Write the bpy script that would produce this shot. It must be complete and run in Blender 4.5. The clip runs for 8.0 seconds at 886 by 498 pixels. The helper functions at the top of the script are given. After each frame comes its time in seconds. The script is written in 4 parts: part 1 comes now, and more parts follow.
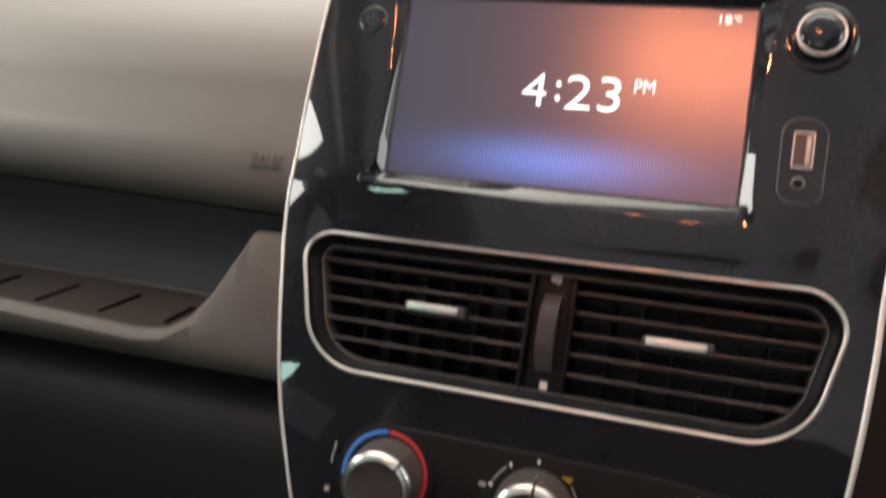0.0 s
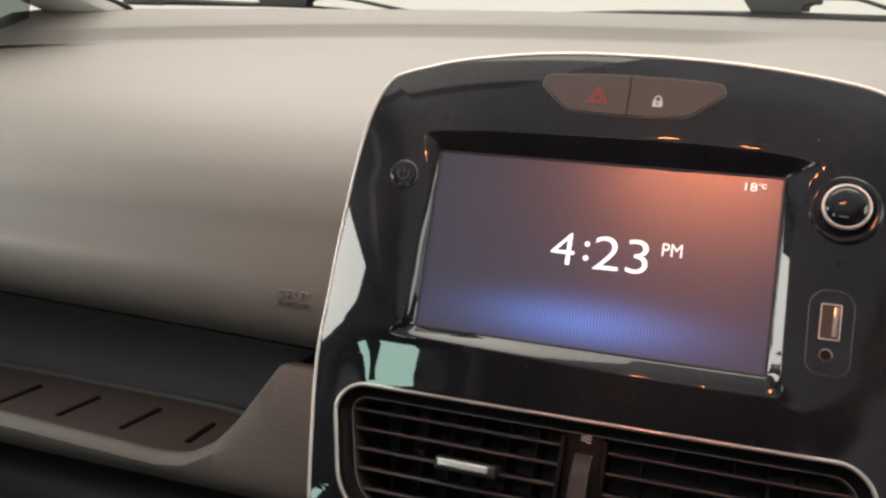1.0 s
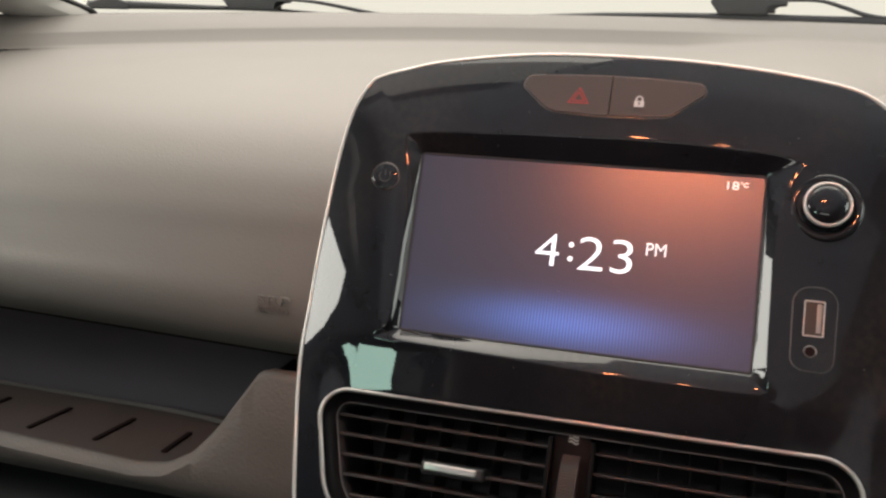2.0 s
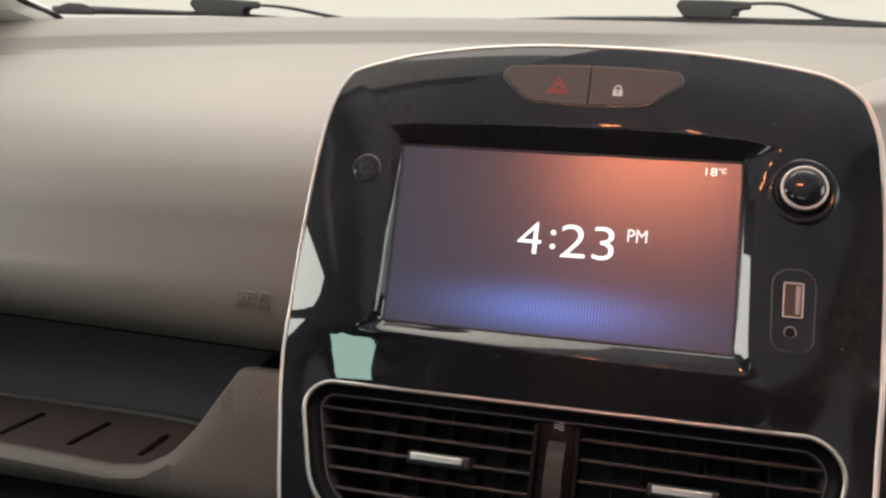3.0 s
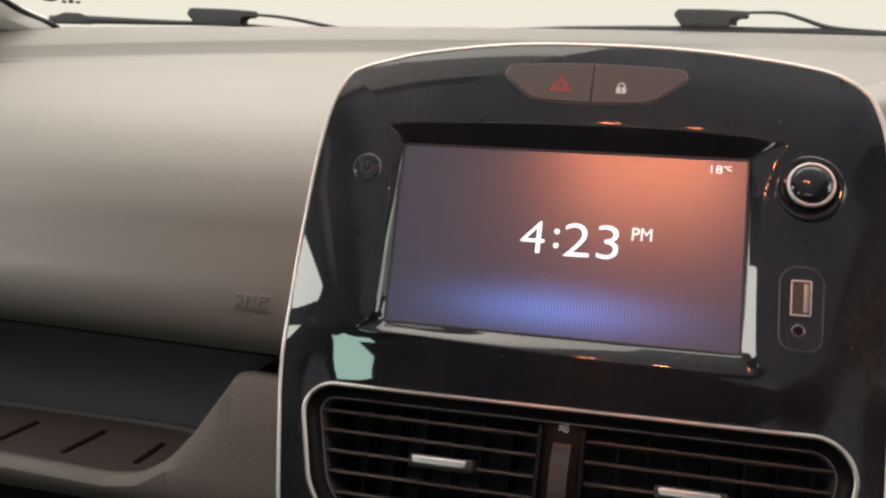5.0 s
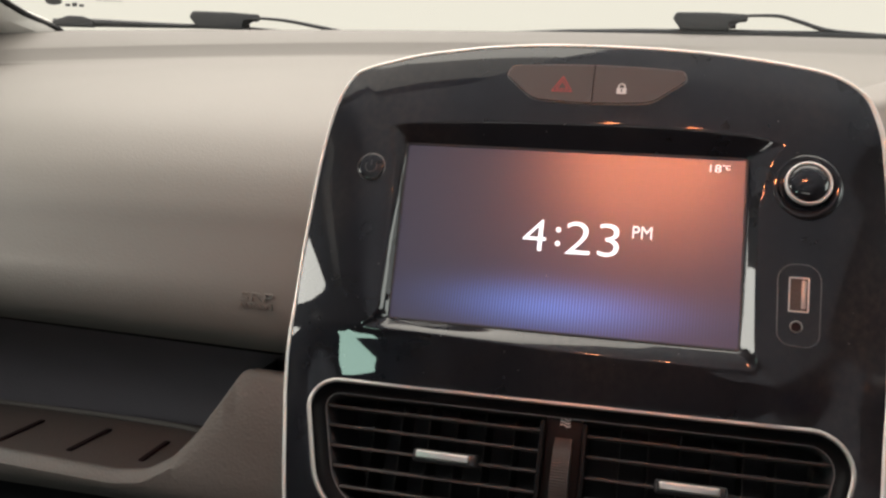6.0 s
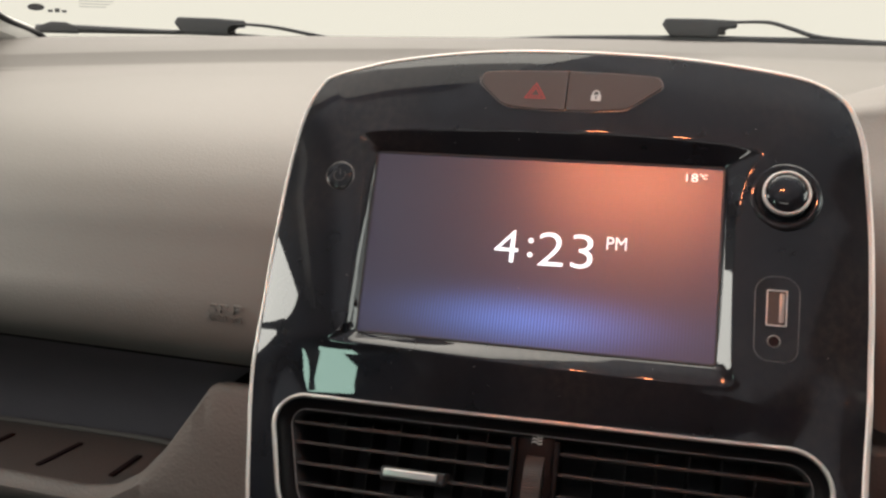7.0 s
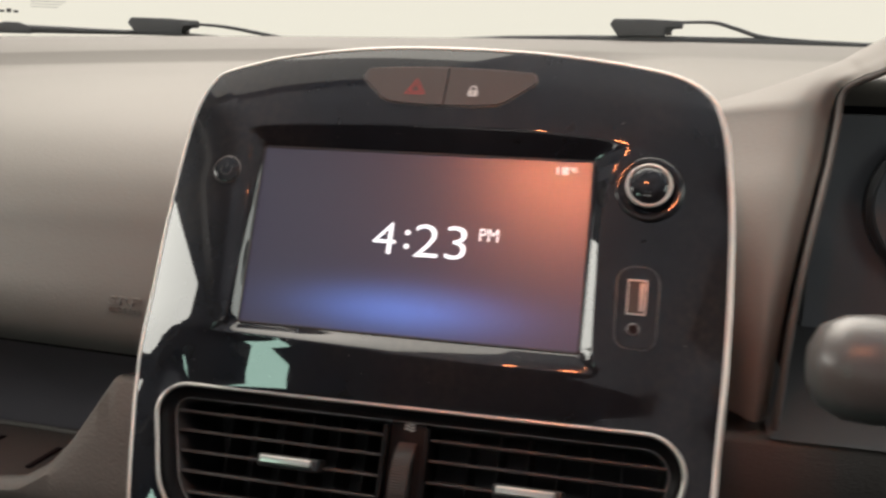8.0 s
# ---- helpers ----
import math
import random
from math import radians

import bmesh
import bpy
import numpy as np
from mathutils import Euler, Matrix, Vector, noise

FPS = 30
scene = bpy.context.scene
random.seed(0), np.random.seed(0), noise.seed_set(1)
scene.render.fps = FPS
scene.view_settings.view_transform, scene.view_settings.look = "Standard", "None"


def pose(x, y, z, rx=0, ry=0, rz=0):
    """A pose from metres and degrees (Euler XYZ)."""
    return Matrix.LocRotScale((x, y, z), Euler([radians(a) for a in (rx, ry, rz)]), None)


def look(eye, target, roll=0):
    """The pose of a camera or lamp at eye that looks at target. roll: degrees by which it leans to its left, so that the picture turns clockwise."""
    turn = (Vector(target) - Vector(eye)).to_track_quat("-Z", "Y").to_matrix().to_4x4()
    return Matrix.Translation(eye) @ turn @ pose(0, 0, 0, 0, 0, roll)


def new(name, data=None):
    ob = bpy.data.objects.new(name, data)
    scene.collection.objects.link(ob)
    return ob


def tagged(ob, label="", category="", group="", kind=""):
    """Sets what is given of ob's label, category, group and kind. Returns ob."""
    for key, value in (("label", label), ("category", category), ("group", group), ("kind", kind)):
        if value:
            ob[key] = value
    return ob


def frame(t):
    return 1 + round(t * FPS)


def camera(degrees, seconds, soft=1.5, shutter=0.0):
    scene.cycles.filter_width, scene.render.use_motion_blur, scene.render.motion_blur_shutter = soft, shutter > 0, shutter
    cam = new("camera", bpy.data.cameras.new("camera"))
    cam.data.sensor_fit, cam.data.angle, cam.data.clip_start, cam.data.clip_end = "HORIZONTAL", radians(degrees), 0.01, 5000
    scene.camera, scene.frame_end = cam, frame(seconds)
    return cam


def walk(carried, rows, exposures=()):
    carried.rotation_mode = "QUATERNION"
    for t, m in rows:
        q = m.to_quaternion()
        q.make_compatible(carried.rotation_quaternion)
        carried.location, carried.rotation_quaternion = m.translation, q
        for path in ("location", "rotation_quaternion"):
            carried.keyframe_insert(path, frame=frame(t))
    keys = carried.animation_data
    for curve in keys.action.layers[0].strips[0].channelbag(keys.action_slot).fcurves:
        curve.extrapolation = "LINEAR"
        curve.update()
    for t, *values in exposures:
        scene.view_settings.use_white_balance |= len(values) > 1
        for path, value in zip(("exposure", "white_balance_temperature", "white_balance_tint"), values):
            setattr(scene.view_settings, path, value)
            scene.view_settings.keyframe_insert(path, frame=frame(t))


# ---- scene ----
from mathutils.geometry import delaunay_2d_cdt

# ---------------------------------------------------------------- camera
cam = camera(53.1, 8.0, 2.5, 0.5)
BASE = pose(0.07339, -0.38744, 1.00307, -17.8261, -1.5419, 18.5733)
METRES = 0.1916
ROWS = [
    (0.0, 0.0, 0.0, 0.0, -0.0, 0.0, -0.0),
    (0.5, -0.0081, -0.0631, 0.2248, 0.07, 0.95, 0.11),
    (1.0, -0.0702, -0.0394, 0.2629, 0.03, 2.83, -0.25),
    (2.5, -0.1228, -0.0163, 0.2457, -3.56, 3.18, 1.25),
    (3.0, -0.1544, -0.0237, 0.2081, -4.3, 3.81, 1.53),
    (3.5, -0.1655, -0.0198, 0.2028, -4.48, 4.27, 1.63),
    (4.0, -0.1541, 0.0031, 0.2063, -4.56, 4.62, 1.64),
    (4.5, -0.161, 0.0163, 0.1893, -4.55, 4.78, 1.64),
    (6.0, -0.1791, -0.0194, 0.1555, -4.59, 5.09, 1.67),
    (6.5, -0.1544, -0.0046, 0.16, -4.63, 5.36, 1.65),
    (7.0, -0.107, 0.0343, 0.17, -4.7, 5.51, 1.67),
    (7.5, -0.019, 0.0827, 0.1475, -4.79, 5.46, 1.75),
    (8.0, 0.1636, -0.0334, 0.133, -4.92, 5.64, 1.72),
]
walk(cam, [(t, BASE @ pose(METRES * x, METRES * y, METRES * z, 90 + pitch, roll, yaw)) for t, x, y, z, yaw, pitch, roll in ROWS],
     [(0.0, 0.42), (0.5, 0.22), (1.0, 0.03), (2.5, 0.0), (8.0, 0.0)])

# ---------------------------------------------------------------- light
WINDSCREEN_W, SIDE_W, DOME_W = 2.42, 1.2, 0.115
world = bpy.data.worlds.new("overcast_sky")
scene.world = world
world.use_nodes = True
sky = world.node_tree.nodes.new("ShaderNodeTexSky")
sky.sky_type, sky.sun_disc = "NISHITA", False
sky.sun_elevation, sky.sun_rotation = radians(48), radians(-25)
sky.air_density, sky.dust_density, sky.ozone_density = 0.35, 6.0, 0.3
world.node_tree.links.new(sky.outputs[0], world.node_tree.nodes["Background"].inputs[0])
world.node_tree.nodes["Background"].inputs[1].default_value = 0.09


def window_light(name, watts, colour, m, wide, high):
    data = bpy.data.lights.new(name, "AREA")
    data.energy, data.color = watts, colour
    data.shape, data.size, data.size_y = "RECTANGLE", wide, high
    new(name, data).matrix_world = m


sun = bpy.data.lights.new("sun", "SUN")
sun.energy, sun.color, sun.angle = 4.2, (1.0, 0.94, 0.84), radians(75)
new("sun", sun).matrix_world = look((-0.7, 4, 6), (0, 0, 0))
# sky light in the openings of the windscreen and of the side windows
window_light("windscreen_daylight", WINDSCREEN_W, (1.0, 0.93, 0.82), look((0, 0.235, 1.300), (0, 0.055, 0.74)), 1.22, 0.63)
window_light("passenger_window_daylight", SIDE_W, (0.66, 1.0, 0.84), look((-0.62, -1.08, 1.05), (0, -1.08, 1.0)), 0.25, 0.15)
window_light("front_quarter_daylight", 1.95, (1.0, 0.985, 0.90), look((-0.64, -0.135, 1.113), (0, -0.135, 1.05), 9.5), 0.47, 0.115)
window_light("driver_window_daylight", 1.4, (0.95, 1.0, 0.92), look((0.64, -0.02, 1.13), (0, -0.02, 1.0)), 0.40, 0.20)
window_light("rear_window_daylight", 1.6, (1.0, 0.97, 0.90), look((0, -1.98, 1.075), (0, 0, 1.0)), 1.0, 0.09)
bulb = bpy.data.lights.new("map_light_bulb", "AREA")
bulb.energy, bulb.color, bulb.shape, bulb.size = DOME_W, (1.0, 0.28, 0.11), "DISK", 0.022
bulb.spread = radians(75)
for dome_x in (-0.012, 0.078):
    new("map_light_bulb", bulb).matrix_world = look((dome_x, -0.39, 1.394), (0.05, 0.0, 0.92))


# ---------------------------------------------------------------- materials
def material(name, colour, rough=0.5, metal=0.0, spec=0.5, coat=0.0, grain=0.0, grain_size=900.0, mottle=0.12, mottle_size=14.0,
             glow=None, glow_strength=0.0, rough_var=0.0):
    """A surface with fine relief (grain) and a faint large-scale unevenness (mottle)."""
    m = bpy.data.materials.new(name)
    m.use_nodes = True
    n, l = m.node_tree.nodes, m.node_tree.links
    b = n["Principled BSDF"]
    b.inputs["Base Color"].default_value = (*colour, 1)
    b.inputs["Roughness"].default_value = rough
    b.inputs["Metallic"].default_value = metal
    b.inputs["Specular IOR Level"].default_value = spec
    b.inputs["Coat Weight"].default_value = coat
    b.inputs["Coat Roughness"].default_value = 0.03
    at = n.new("ShaderNodeTexCoord")
    if mottle:
        big = n.new("ShaderNodeTexNoise")
        big.inputs["Scale"].default_value, big.inputs["Detail"].default_value = mottle_size, 5
        l.new(at.outputs["Object"], big.inputs["Vector"])
        ramp = n.new("ShaderNodeMapRange")
        ramp.inputs[3].default_value, ramp.inputs[4].default_value = 1 - mottle, 1 + mottle
        l.new(big.outputs["Fac"], ramp.inputs[0])
        mix = n.new("ShaderNodeVectorMath")
        mix.operation = "SCALE"
        mix.inputs[0].default_value = colour
        l.new(ramp.outputs[0], mix.inputs["Scale"])
        l.new(mix.outputs[0], b.inputs["Base Color"])
        if rough_var:
            rr = n.new("ShaderNodeMapRange")
            rr.inputs[3].default_value, rr.inputs[4].default_value = max(rough - rough_var, 0.01), rough + rough_var
            l.new(big.outputs["Fac"], rr.inputs[0])
            l.new(rr.outputs[0], b.inputs["Roughness"])
    if grain:
        cells = n.new("ShaderNodeTexVoronoi")
        cells.inputs["Scale"].default_value = grain_size
        l.new(at.outputs["Object"], cells.inputs["Vector"])
        fine = n.new("ShaderNodeTexNoise")
        fine.inputs["Scale"].default_value, fine.inputs["Detail"].default_value = grain_size * 0.5, 4
        l.new(at.outputs["Object"], fine.inputs["Vector"])
        add = n.new("ShaderNodeMath")
        l.new(cells.outputs["Distance"], add.inputs[0])
        l.new(fine.outputs["Fac"], add.inputs[1])
        bump = n.new("ShaderNodeBump")
        bump.inputs["Strength"].default_value, bump.inputs["Distance"].default_value = grain, 0.0004
        l.new(add.outputs[0], bump.inputs["Height"])
        l.new(bump.outputs[0], b.inputs["Normal"])
    if glow:
        b.inputs["Emission Color"].default_value = (*glow, 1)
        b.inputs["Emission Strength"].default_value = glow_strength
    return m


SOFT = material("dash_soft_grey", (0.165, 0.152, 0.138), 0.62, spec=0.35, grain=0.18, grain_size=800, mottle=0.07, mottle_size=9)
LOWER = material("dash_grained_taupe", (0.20, 0.18, 0.165), 0.58, spec=0.35, grain=0.75, grain_size=520, mottle=0.08, mottle_size=20)
UNDER = material("dash_lower_brown", (0.075, 0.062, 0.057), 0.6, spec=0.3, grain=0.4, grain_size=900, mottle=0.1, mottle_size=20)
TRAY = material("tray_rubber_brown", (0.135, 0.112, 0.102), 0.7, spec=0.3, grain=0.4, grain_size=600)
RIB = material("tray_slot_black", (0.018, 0.009, 0.010), 0.8, spec=0.2)
DARK = material("dash_underside_black", (0.142, 0.132, 0.147), 0.7, spec=0.3, grain=0.3, grain_size=500)
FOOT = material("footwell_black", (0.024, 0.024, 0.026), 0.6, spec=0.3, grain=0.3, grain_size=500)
GLOSS = material("piano_black", (0.0098, 0.0112, 0.0150), 0.36, spec=0.035, coat=1.0, mottle=0.3, mottle_size=60)


def smudged(m, film, smear):
    """A thin uneven film of dust and wiping marks on a glossy surface."""
    n, l = m.node_tree.nodes, m.node_tree.links
    b = n["Principled BSDF"]
    at = n.new("ShaderNodeTexCoord")
    patch = n.new("ShaderNodeTexNoise")
    patch.inputs["Scale"].default_value, patch.inputs["Detail"].default_value = 11, 3
    l.new(at.outputs["Object"], patch.inputs["Vector"])
    turn = n.new("ShaderNodeMapping")
    turn.inputs["Rotation"].default_value, turn.inputs["Scale"].default_value = (0, 0, radians(20)), (330, 260, 260)
    l.new(at.outputs["Object"], turn.inputs["Vector"])
    wipe = n.new("ShaderNodeTexNoise")
    wipe.inputs["Scale"].default_value, wipe.inputs["Detail"].default_value = 1.0, 5
    l.new(turn.outputs[0], wipe.inputs["Vector"])
    where = n.new("ShaderNodeMapRange")
    where.inputs[1].default_value, where.inputs[2].default_value = 0.49, 0.82
    l.new(patch.outputs["Fac"], where.inputs[0])
    marks = n.new("ShaderNodeMapRange")
    marks.inputs[1].default_value, marks.inputs[2].default_value, marks.inputs[3].default_value = 0.35, 0.75, 0.25
    l.new(wipe.outputs["Fac"], marks.inputs[0])
    both = n.new("ShaderNodeMath")
    both.operation = "MULTIPLY"
    l.new(where.outputs[0], both.inputs[0])
    l.new(marks.outputs[0], both.inputs[1])
    tint = n.new("ShaderNodeMix")
    tint.data_type = "RGBA"
    l.new(both.outputs[0], tint.inputs["Factor"])
    l.new(b.inputs["Base Color"].links[0].from_socket, tint.inputs["A"])
    tint.inputs["B"].default_value = (*film, 1)
    l.new(tint.outputs["Result"], b.inputs["Base Color"])
    rough = n.new("ShaderNodeMapRange")
    rough.inputs[3].default_value, rough.inputs[4].default_value = 0.02, smear
    l.new(both.outputs[0], rough.inputs[0])
    l.new(rough.outputs[0], b.inputs["Coat Roughness"])


smudged(GLOSS, (0.040, 0.033, 0.030), 0.07)
SATIN = material("satin_black", (0.022, 0.022, 0.024), 0.32, spec=0.45, mottle=0.2, mottle_size=80)
MATT = material("matt_black", (0.062, 0.061, 0.064), 0.6, spec=0.3)
KEY = material("switch_brown_grey", (0.058, 0.048, 0.046), 0.42, spec=0.4, grain=0.08, grain_size=1500)
SLAT = material("vent_slat_plastic", (0.044, 0.037, 0.035), 0.45, spec=0.5, mottle=0.15)
CHROME = material("satin_chrome", (0.62, 0.60, 0.57), 0.30, metal=1.0, mottle=0.06, mottle_size=40, rough_var=0.05)
TRIM = material("silver_trim", (0.72, 0.70, 0.67), 0.42, metal=0.55, mottle=0.05, mottle_size=30)
RING = material("knob_ring_silver", (0.80, 0.76, 0.73), 0.5, metal=0.35, mottle=0.05, mottle_size=60)
SILVER = material("silver_paint", (0.42, 0.41, 0.39), 0.35, metal=0.7, mottle=0.08, mottle_size=60)
WHITE = material("printed_white", (0.75, 0.75, 0.73), 0.5, mottle=0.05)
EDGE = material("fine_bright_edge", (0.26, 0.24, 0.23), 0.30, metal=0.7, mottle=0.1, mottle_size=60)
KNOB = material("knob_smoky_grey", (0.085, 0.075, 0.070), 0.34, metal=0.35, spec=0.5, mottle=0.1, mottle_size=60)
PLATE = material("climate_plate_satin", (0.011, 0.010, 0.010), 0.6, spec=0.15, mottle=0.2, mottle_size=70)
MARK = material("printed_grey", (0.30, 0.29, 0.28), 0.5, mottle=0.05)
BAND = material("vent_band_black", (0.007, 0.007, 0.008), 0.40, spec=0.08, mottle=0.2, mottle_size=70)
LINT = material("lint_grey", (0.34, 0.33, 0.31), 0.8, mottle=0.1)
COWL = material("cowl_charcoal", (0.14, 0.145, 0.16), 0.6, spec=0.3, grain=0.2, grain_size=700)
DUCT = material("duct_black", (0.007, 0.007, 0.008), 0.5, spec=0.12)
FRAME = material("satin_silver", (0.56, 0.54, 0.51), 0.36, metal=0.85, mottle=0.06, mottle_size=40)
YELLOW = material("printed_yellow", (0.65, 0.42, 0.06), 0.5, mottle=0.05)
BLUE = material("printed_blue", (0.03, 0.16, 0.55), 0.4, mottle=0.05)
RED = material("printed_red", (0.40, 0.015, 0.02), 0.4, mottle=0.05)
HAZARD = material("hazard_red", (0.42, 0.03, 0.03), 0.45, mottle=0.08, glow=(0.9, 0.08, 0.06), glow_strength=0.05)
LOCK = material("lock_white", (0.5, 0.48, 0.47), 0.5, mottle=0.05, glow=(1.0, 0.95, 0.9), glow_strength=0.10)
RUBBER = material("wiper_rubber", (0.13, 0.13, 0.135), 0.6, spec=0.3, grain=0.2)
CLOTH = material("headliner_cloth", (0.64, 0.665, 0.715), 0.9, spec=0.1, grain=0.6, grain_size=700, mottle=0.06)
POST = material("post_trim_grey", (0.22, 0.21, 0.205), 0.7, spec=0.2, grain=0.3, grain_size=700, mottle=0.06)
PILLAR = material("pillar_trim_grey", (0.62, 0.60, 0.56), 0.6, spec=0.3, grain=0.3, grain_size=700, mottle=0.06)
DOOR = material("door_trim_charcoal", (0.05, 0.048, 0.046), 0.6, spec=0.3, grain=0.4, grain_size=500)
CARPET = material("carpet_black", (0.015, 0.015, 0.016), 0.95, spec=0.1, grain=1.0, grain_size=400, mottle=0.3)
CONCRETE = material("pale_concrete", (0.42, 0.40, 0.37), 0.85, grain=0.5, grain_size=60, mottle=0.15, mottle_size=1.2)
STALK = material("stalk_grey", (0.095, 0.094, 0.092), 0.30, spec=0.5, grain=0.15, grain_size=900)
FRIT = material("glass_seal_black", (0.006, 0.006, 0.007), 0.35)
DIGIT = material("display_white", (0.5, 0.5, 0.5), 0.4, mottle=0, glow=(0.93, 0.95, 1.0), glow_strength=1.25)
LENS = material("lamp_lens", (0.75, 0.62, 0.45), 0.4, mottle=0.05, glow=(1.0, 0.42, 0.16), glow_strength=2.0)


def glass_material(name, through_it):
    """A thin pane with a faint mirror image."""
    m = bpy.data.materials.new(name)
    m.use_nodes = True
    n, l = m.node_tree.nodes, m.node_tree.links
    clear, shine, mix = n.new("ShaderNodeBsdfTransparent"), n.new("ShaderNodeBsdfGlossy"), n.new("ShaderNodeMixShader")
    clear.inputs[0].default_value = (*through_it, 1)
    shine.inputs["Roughness"].default_value = 0.02
    mix.inputs[0].default_value = 0.03
    l.new(clear.outputs[0], mix.inputs[1])
    l.new(shine.outputs[0], mix.inputs[2])
    l.new(mix.outputs[0], n["Material Output"].inputs[0])
    return m


GLASS = glass_material("clear_glass", (0.985, 1.0, 0.985))
# dark tint added on unseen panes to weaken the sky's reflection in the console
TINTED = glass_material("tinted_glass", (0.22, 0.26, 0.25))


def display_material():
    """A lit display behind an anti-glare coat: a dim violet field with a blue glow along its foot, in fine columns."""
    m = bpy.data.materials.new("lit_display")
    m.use_nodes = True
    n, l = m.node_tree.nodes, m.node_tree.links
    b = n["Principled BSDF"]
    b.inputs["Base Color"].default_value = (0.012, 0.011, 0.011, 1)
    b.inputs["Roughness"].default_value = 0.29
    b.inputs["Specular IOR Level"].default_value = 1.0
    at = n.new("ShaderNodeTexCoord")
    cut = n.new("ShaderNodeSeparateXYZ")
    l.new(at.outputs["Object"], cut.inputs[0])

    def calc(op, a, c=0.0):
        node = n.new("ShaderNodeMath")
        node.operation = op
        for k, v in enumerate((a, c)):
            if isinstance(v, (int, float)):
                node.inputs[k].default_value = v
            else:
                l.new(v, node.inputs[k])
        return node.outputs[0]

    u, v = cut.outputs[0], cut.outputs[1]
    du = calc("DIVIDE", calc("SUBTRACT", u, 0.001), 0.041)
    dv = calc("DIVIDE", calc("ADD", v, 0.0308), 0.0092)
    r2 = calc("ADD", calc("MULTIPLY", du, du), calc("MULTIPLY", dv, dv))
    glow = calc("POWER", 2.718, calc("MULTIPLY", r2, -0.9))
    columns = n.new("ShaderNodeTexWave")
    columns.inputs["Scale"].default_value = 230.0
    l.new(at.outputs["Object"], columns.inputs["Vector"])
    glow = calc("MULTIPLY", glow, calc("ADD", 0.50, calc("MULTIPLY", columns.outputs["Fac"], 0.95)))
    low = calc("DIVIDE", calc("SUBTRACT", 0.05, v), 0.1)
    mixed = n.new("ShaderNodeCombineXYZ")
    for k, (field, foot, beam) in enumerate(((0.024, 0.004, 0.070), (0.021, 0.004, 0.150), (0.038, 0.014, 0.49))):
        s = calc("ADD", field, calc("MULTIPLY", low, foot))
        l.new(calc("ADD", s, calc("MULTIPLY", glow, beam)), mixed.inputs[k])
    l.new(mixed.outputs[0], b.inputs["Emission Color"])
    b.inputs["Emission Strength"].default_value = 1.0
    return m


DISPLAY = display_material()


def backdrop_material():
    m = bpy.data.materials.new("glowing_backdrop")
    m.use_nodes = True
    b = m.node_tree.nodes["Principled BSDF"]
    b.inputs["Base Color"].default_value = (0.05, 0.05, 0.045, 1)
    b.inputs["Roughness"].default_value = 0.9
    # the sheet glows by itself in place of a daylit distance
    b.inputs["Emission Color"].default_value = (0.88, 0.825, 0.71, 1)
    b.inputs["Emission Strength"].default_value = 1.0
    return m


BACKDROP = backdrop_material()


# ---------------------------------------------------------------- builders
def link(name, bm, mat, parent=None, label="", smooth=True):
    me = bpy.data.meshes.new(name)
    bmesh.ops.recalc_face_normals(bm, faces=bm.faces)
    bm.to_mesh(me)
    bm.free()
    me.materials.append(mat)
    if smooth:
        me.shade_smooth()
        me.set_sharp_from_angle(angle=radians(40))
    ob = new(name, me)
    if parent:
        ob.parent = parent
    return tagged(ob, label)


def part(name, bm, mat, parent, label="", smooth=True):
    return link(name, bm, mat, parent, label, smooth)


def thing(name, m, label, category, group="", kind=""):
    ob = new(name)
    ob.empty_display_size = 0.02
    ob.matrix_world = m
    return tagged(ob, label, category, group, kind)


def spline(points, steps=8, closed=False):
    """A smooth line through the points."""
    p = [Vector(q) for q in points]
    n, out = len(p), []
    for i in range(n if closed else n - 1):
        a = p[(i - 1) % n] if closed or i else p[i] * 2 - p[i + 1]
        b, c = p[i], p[(i + 1) % n]
        d = p[(i + 2) % n] if closed or i + 2 < n else c * 2 - b
        for k in range(steps):
            t = k / steps
            out.append(0.5 * (2 * b + (c - a) * t + (2 * a - 5 * b + 4 * c - d) * t * t + (3 * b - a - 3 * c + d) * t ** 3))
    return out if closed else out + [p[-1]]


def rounded(corners, steps=8):
    """A closed outline from (x, y, radius) corners."""
    out, n = [], len(corners)
    for i in range(n):
        c = Vector(corners[i][:2])
        a = (Vector(corners[i - 1][:2]) - c).normalized()
        b = (Vector(corners[(i + 1) % n][:2]) - c).normalized()
        half = a.angle(b) / 2
        back = corners[i][2] / math.tan(half)
        p, q = c + a * back, c + b * back
        for k in range(steps + 1):
            t = k / steps
            w = math.sin(half)
            den = (1 - t) ** 2 + 2 * t * (1 - t) * w + t * t
            out.append(((1 - t) ** 2 * p + 2 * t * (1 - t) * w * c + t * t * q) / den)
    return out


def even(outline, step):
    """The closed outline with points at equal spacing."""
    p = np.array([(q.x, q.y) for q in outline] + [(outline[0].x, outline[0].y)])
    way = np.concatenate([[0], np.cumsum(np.linalg.norm(np.diff(p, axis=0), axis=1))])
    at = np.linspace(0, way[-1], int(way[-1] / step), endpoint=False)
    return [Vector((x, y)) for x, y in zip(np.interp(at, way, p[:, 0]), np.interp(at, way, p[:, 1]))]


def inset(outline, d):
    """The outline moved inwards by d (it runs anticlockwise or clockwise)."""
    n = len(outline)
    area = sum(outline[i - 1].x * outline[i].y - outline[i].x * outline[i - 1].y for i in range(n))
    s = 1 if area > 0 else -1
    out = []
    for i in range(n):
        t = (outline[(i + 1) % n] - outline[i - 1]).normalized()
        out.append(outline[i] + s * d * Vector((-t.y, t.x)))
    return out


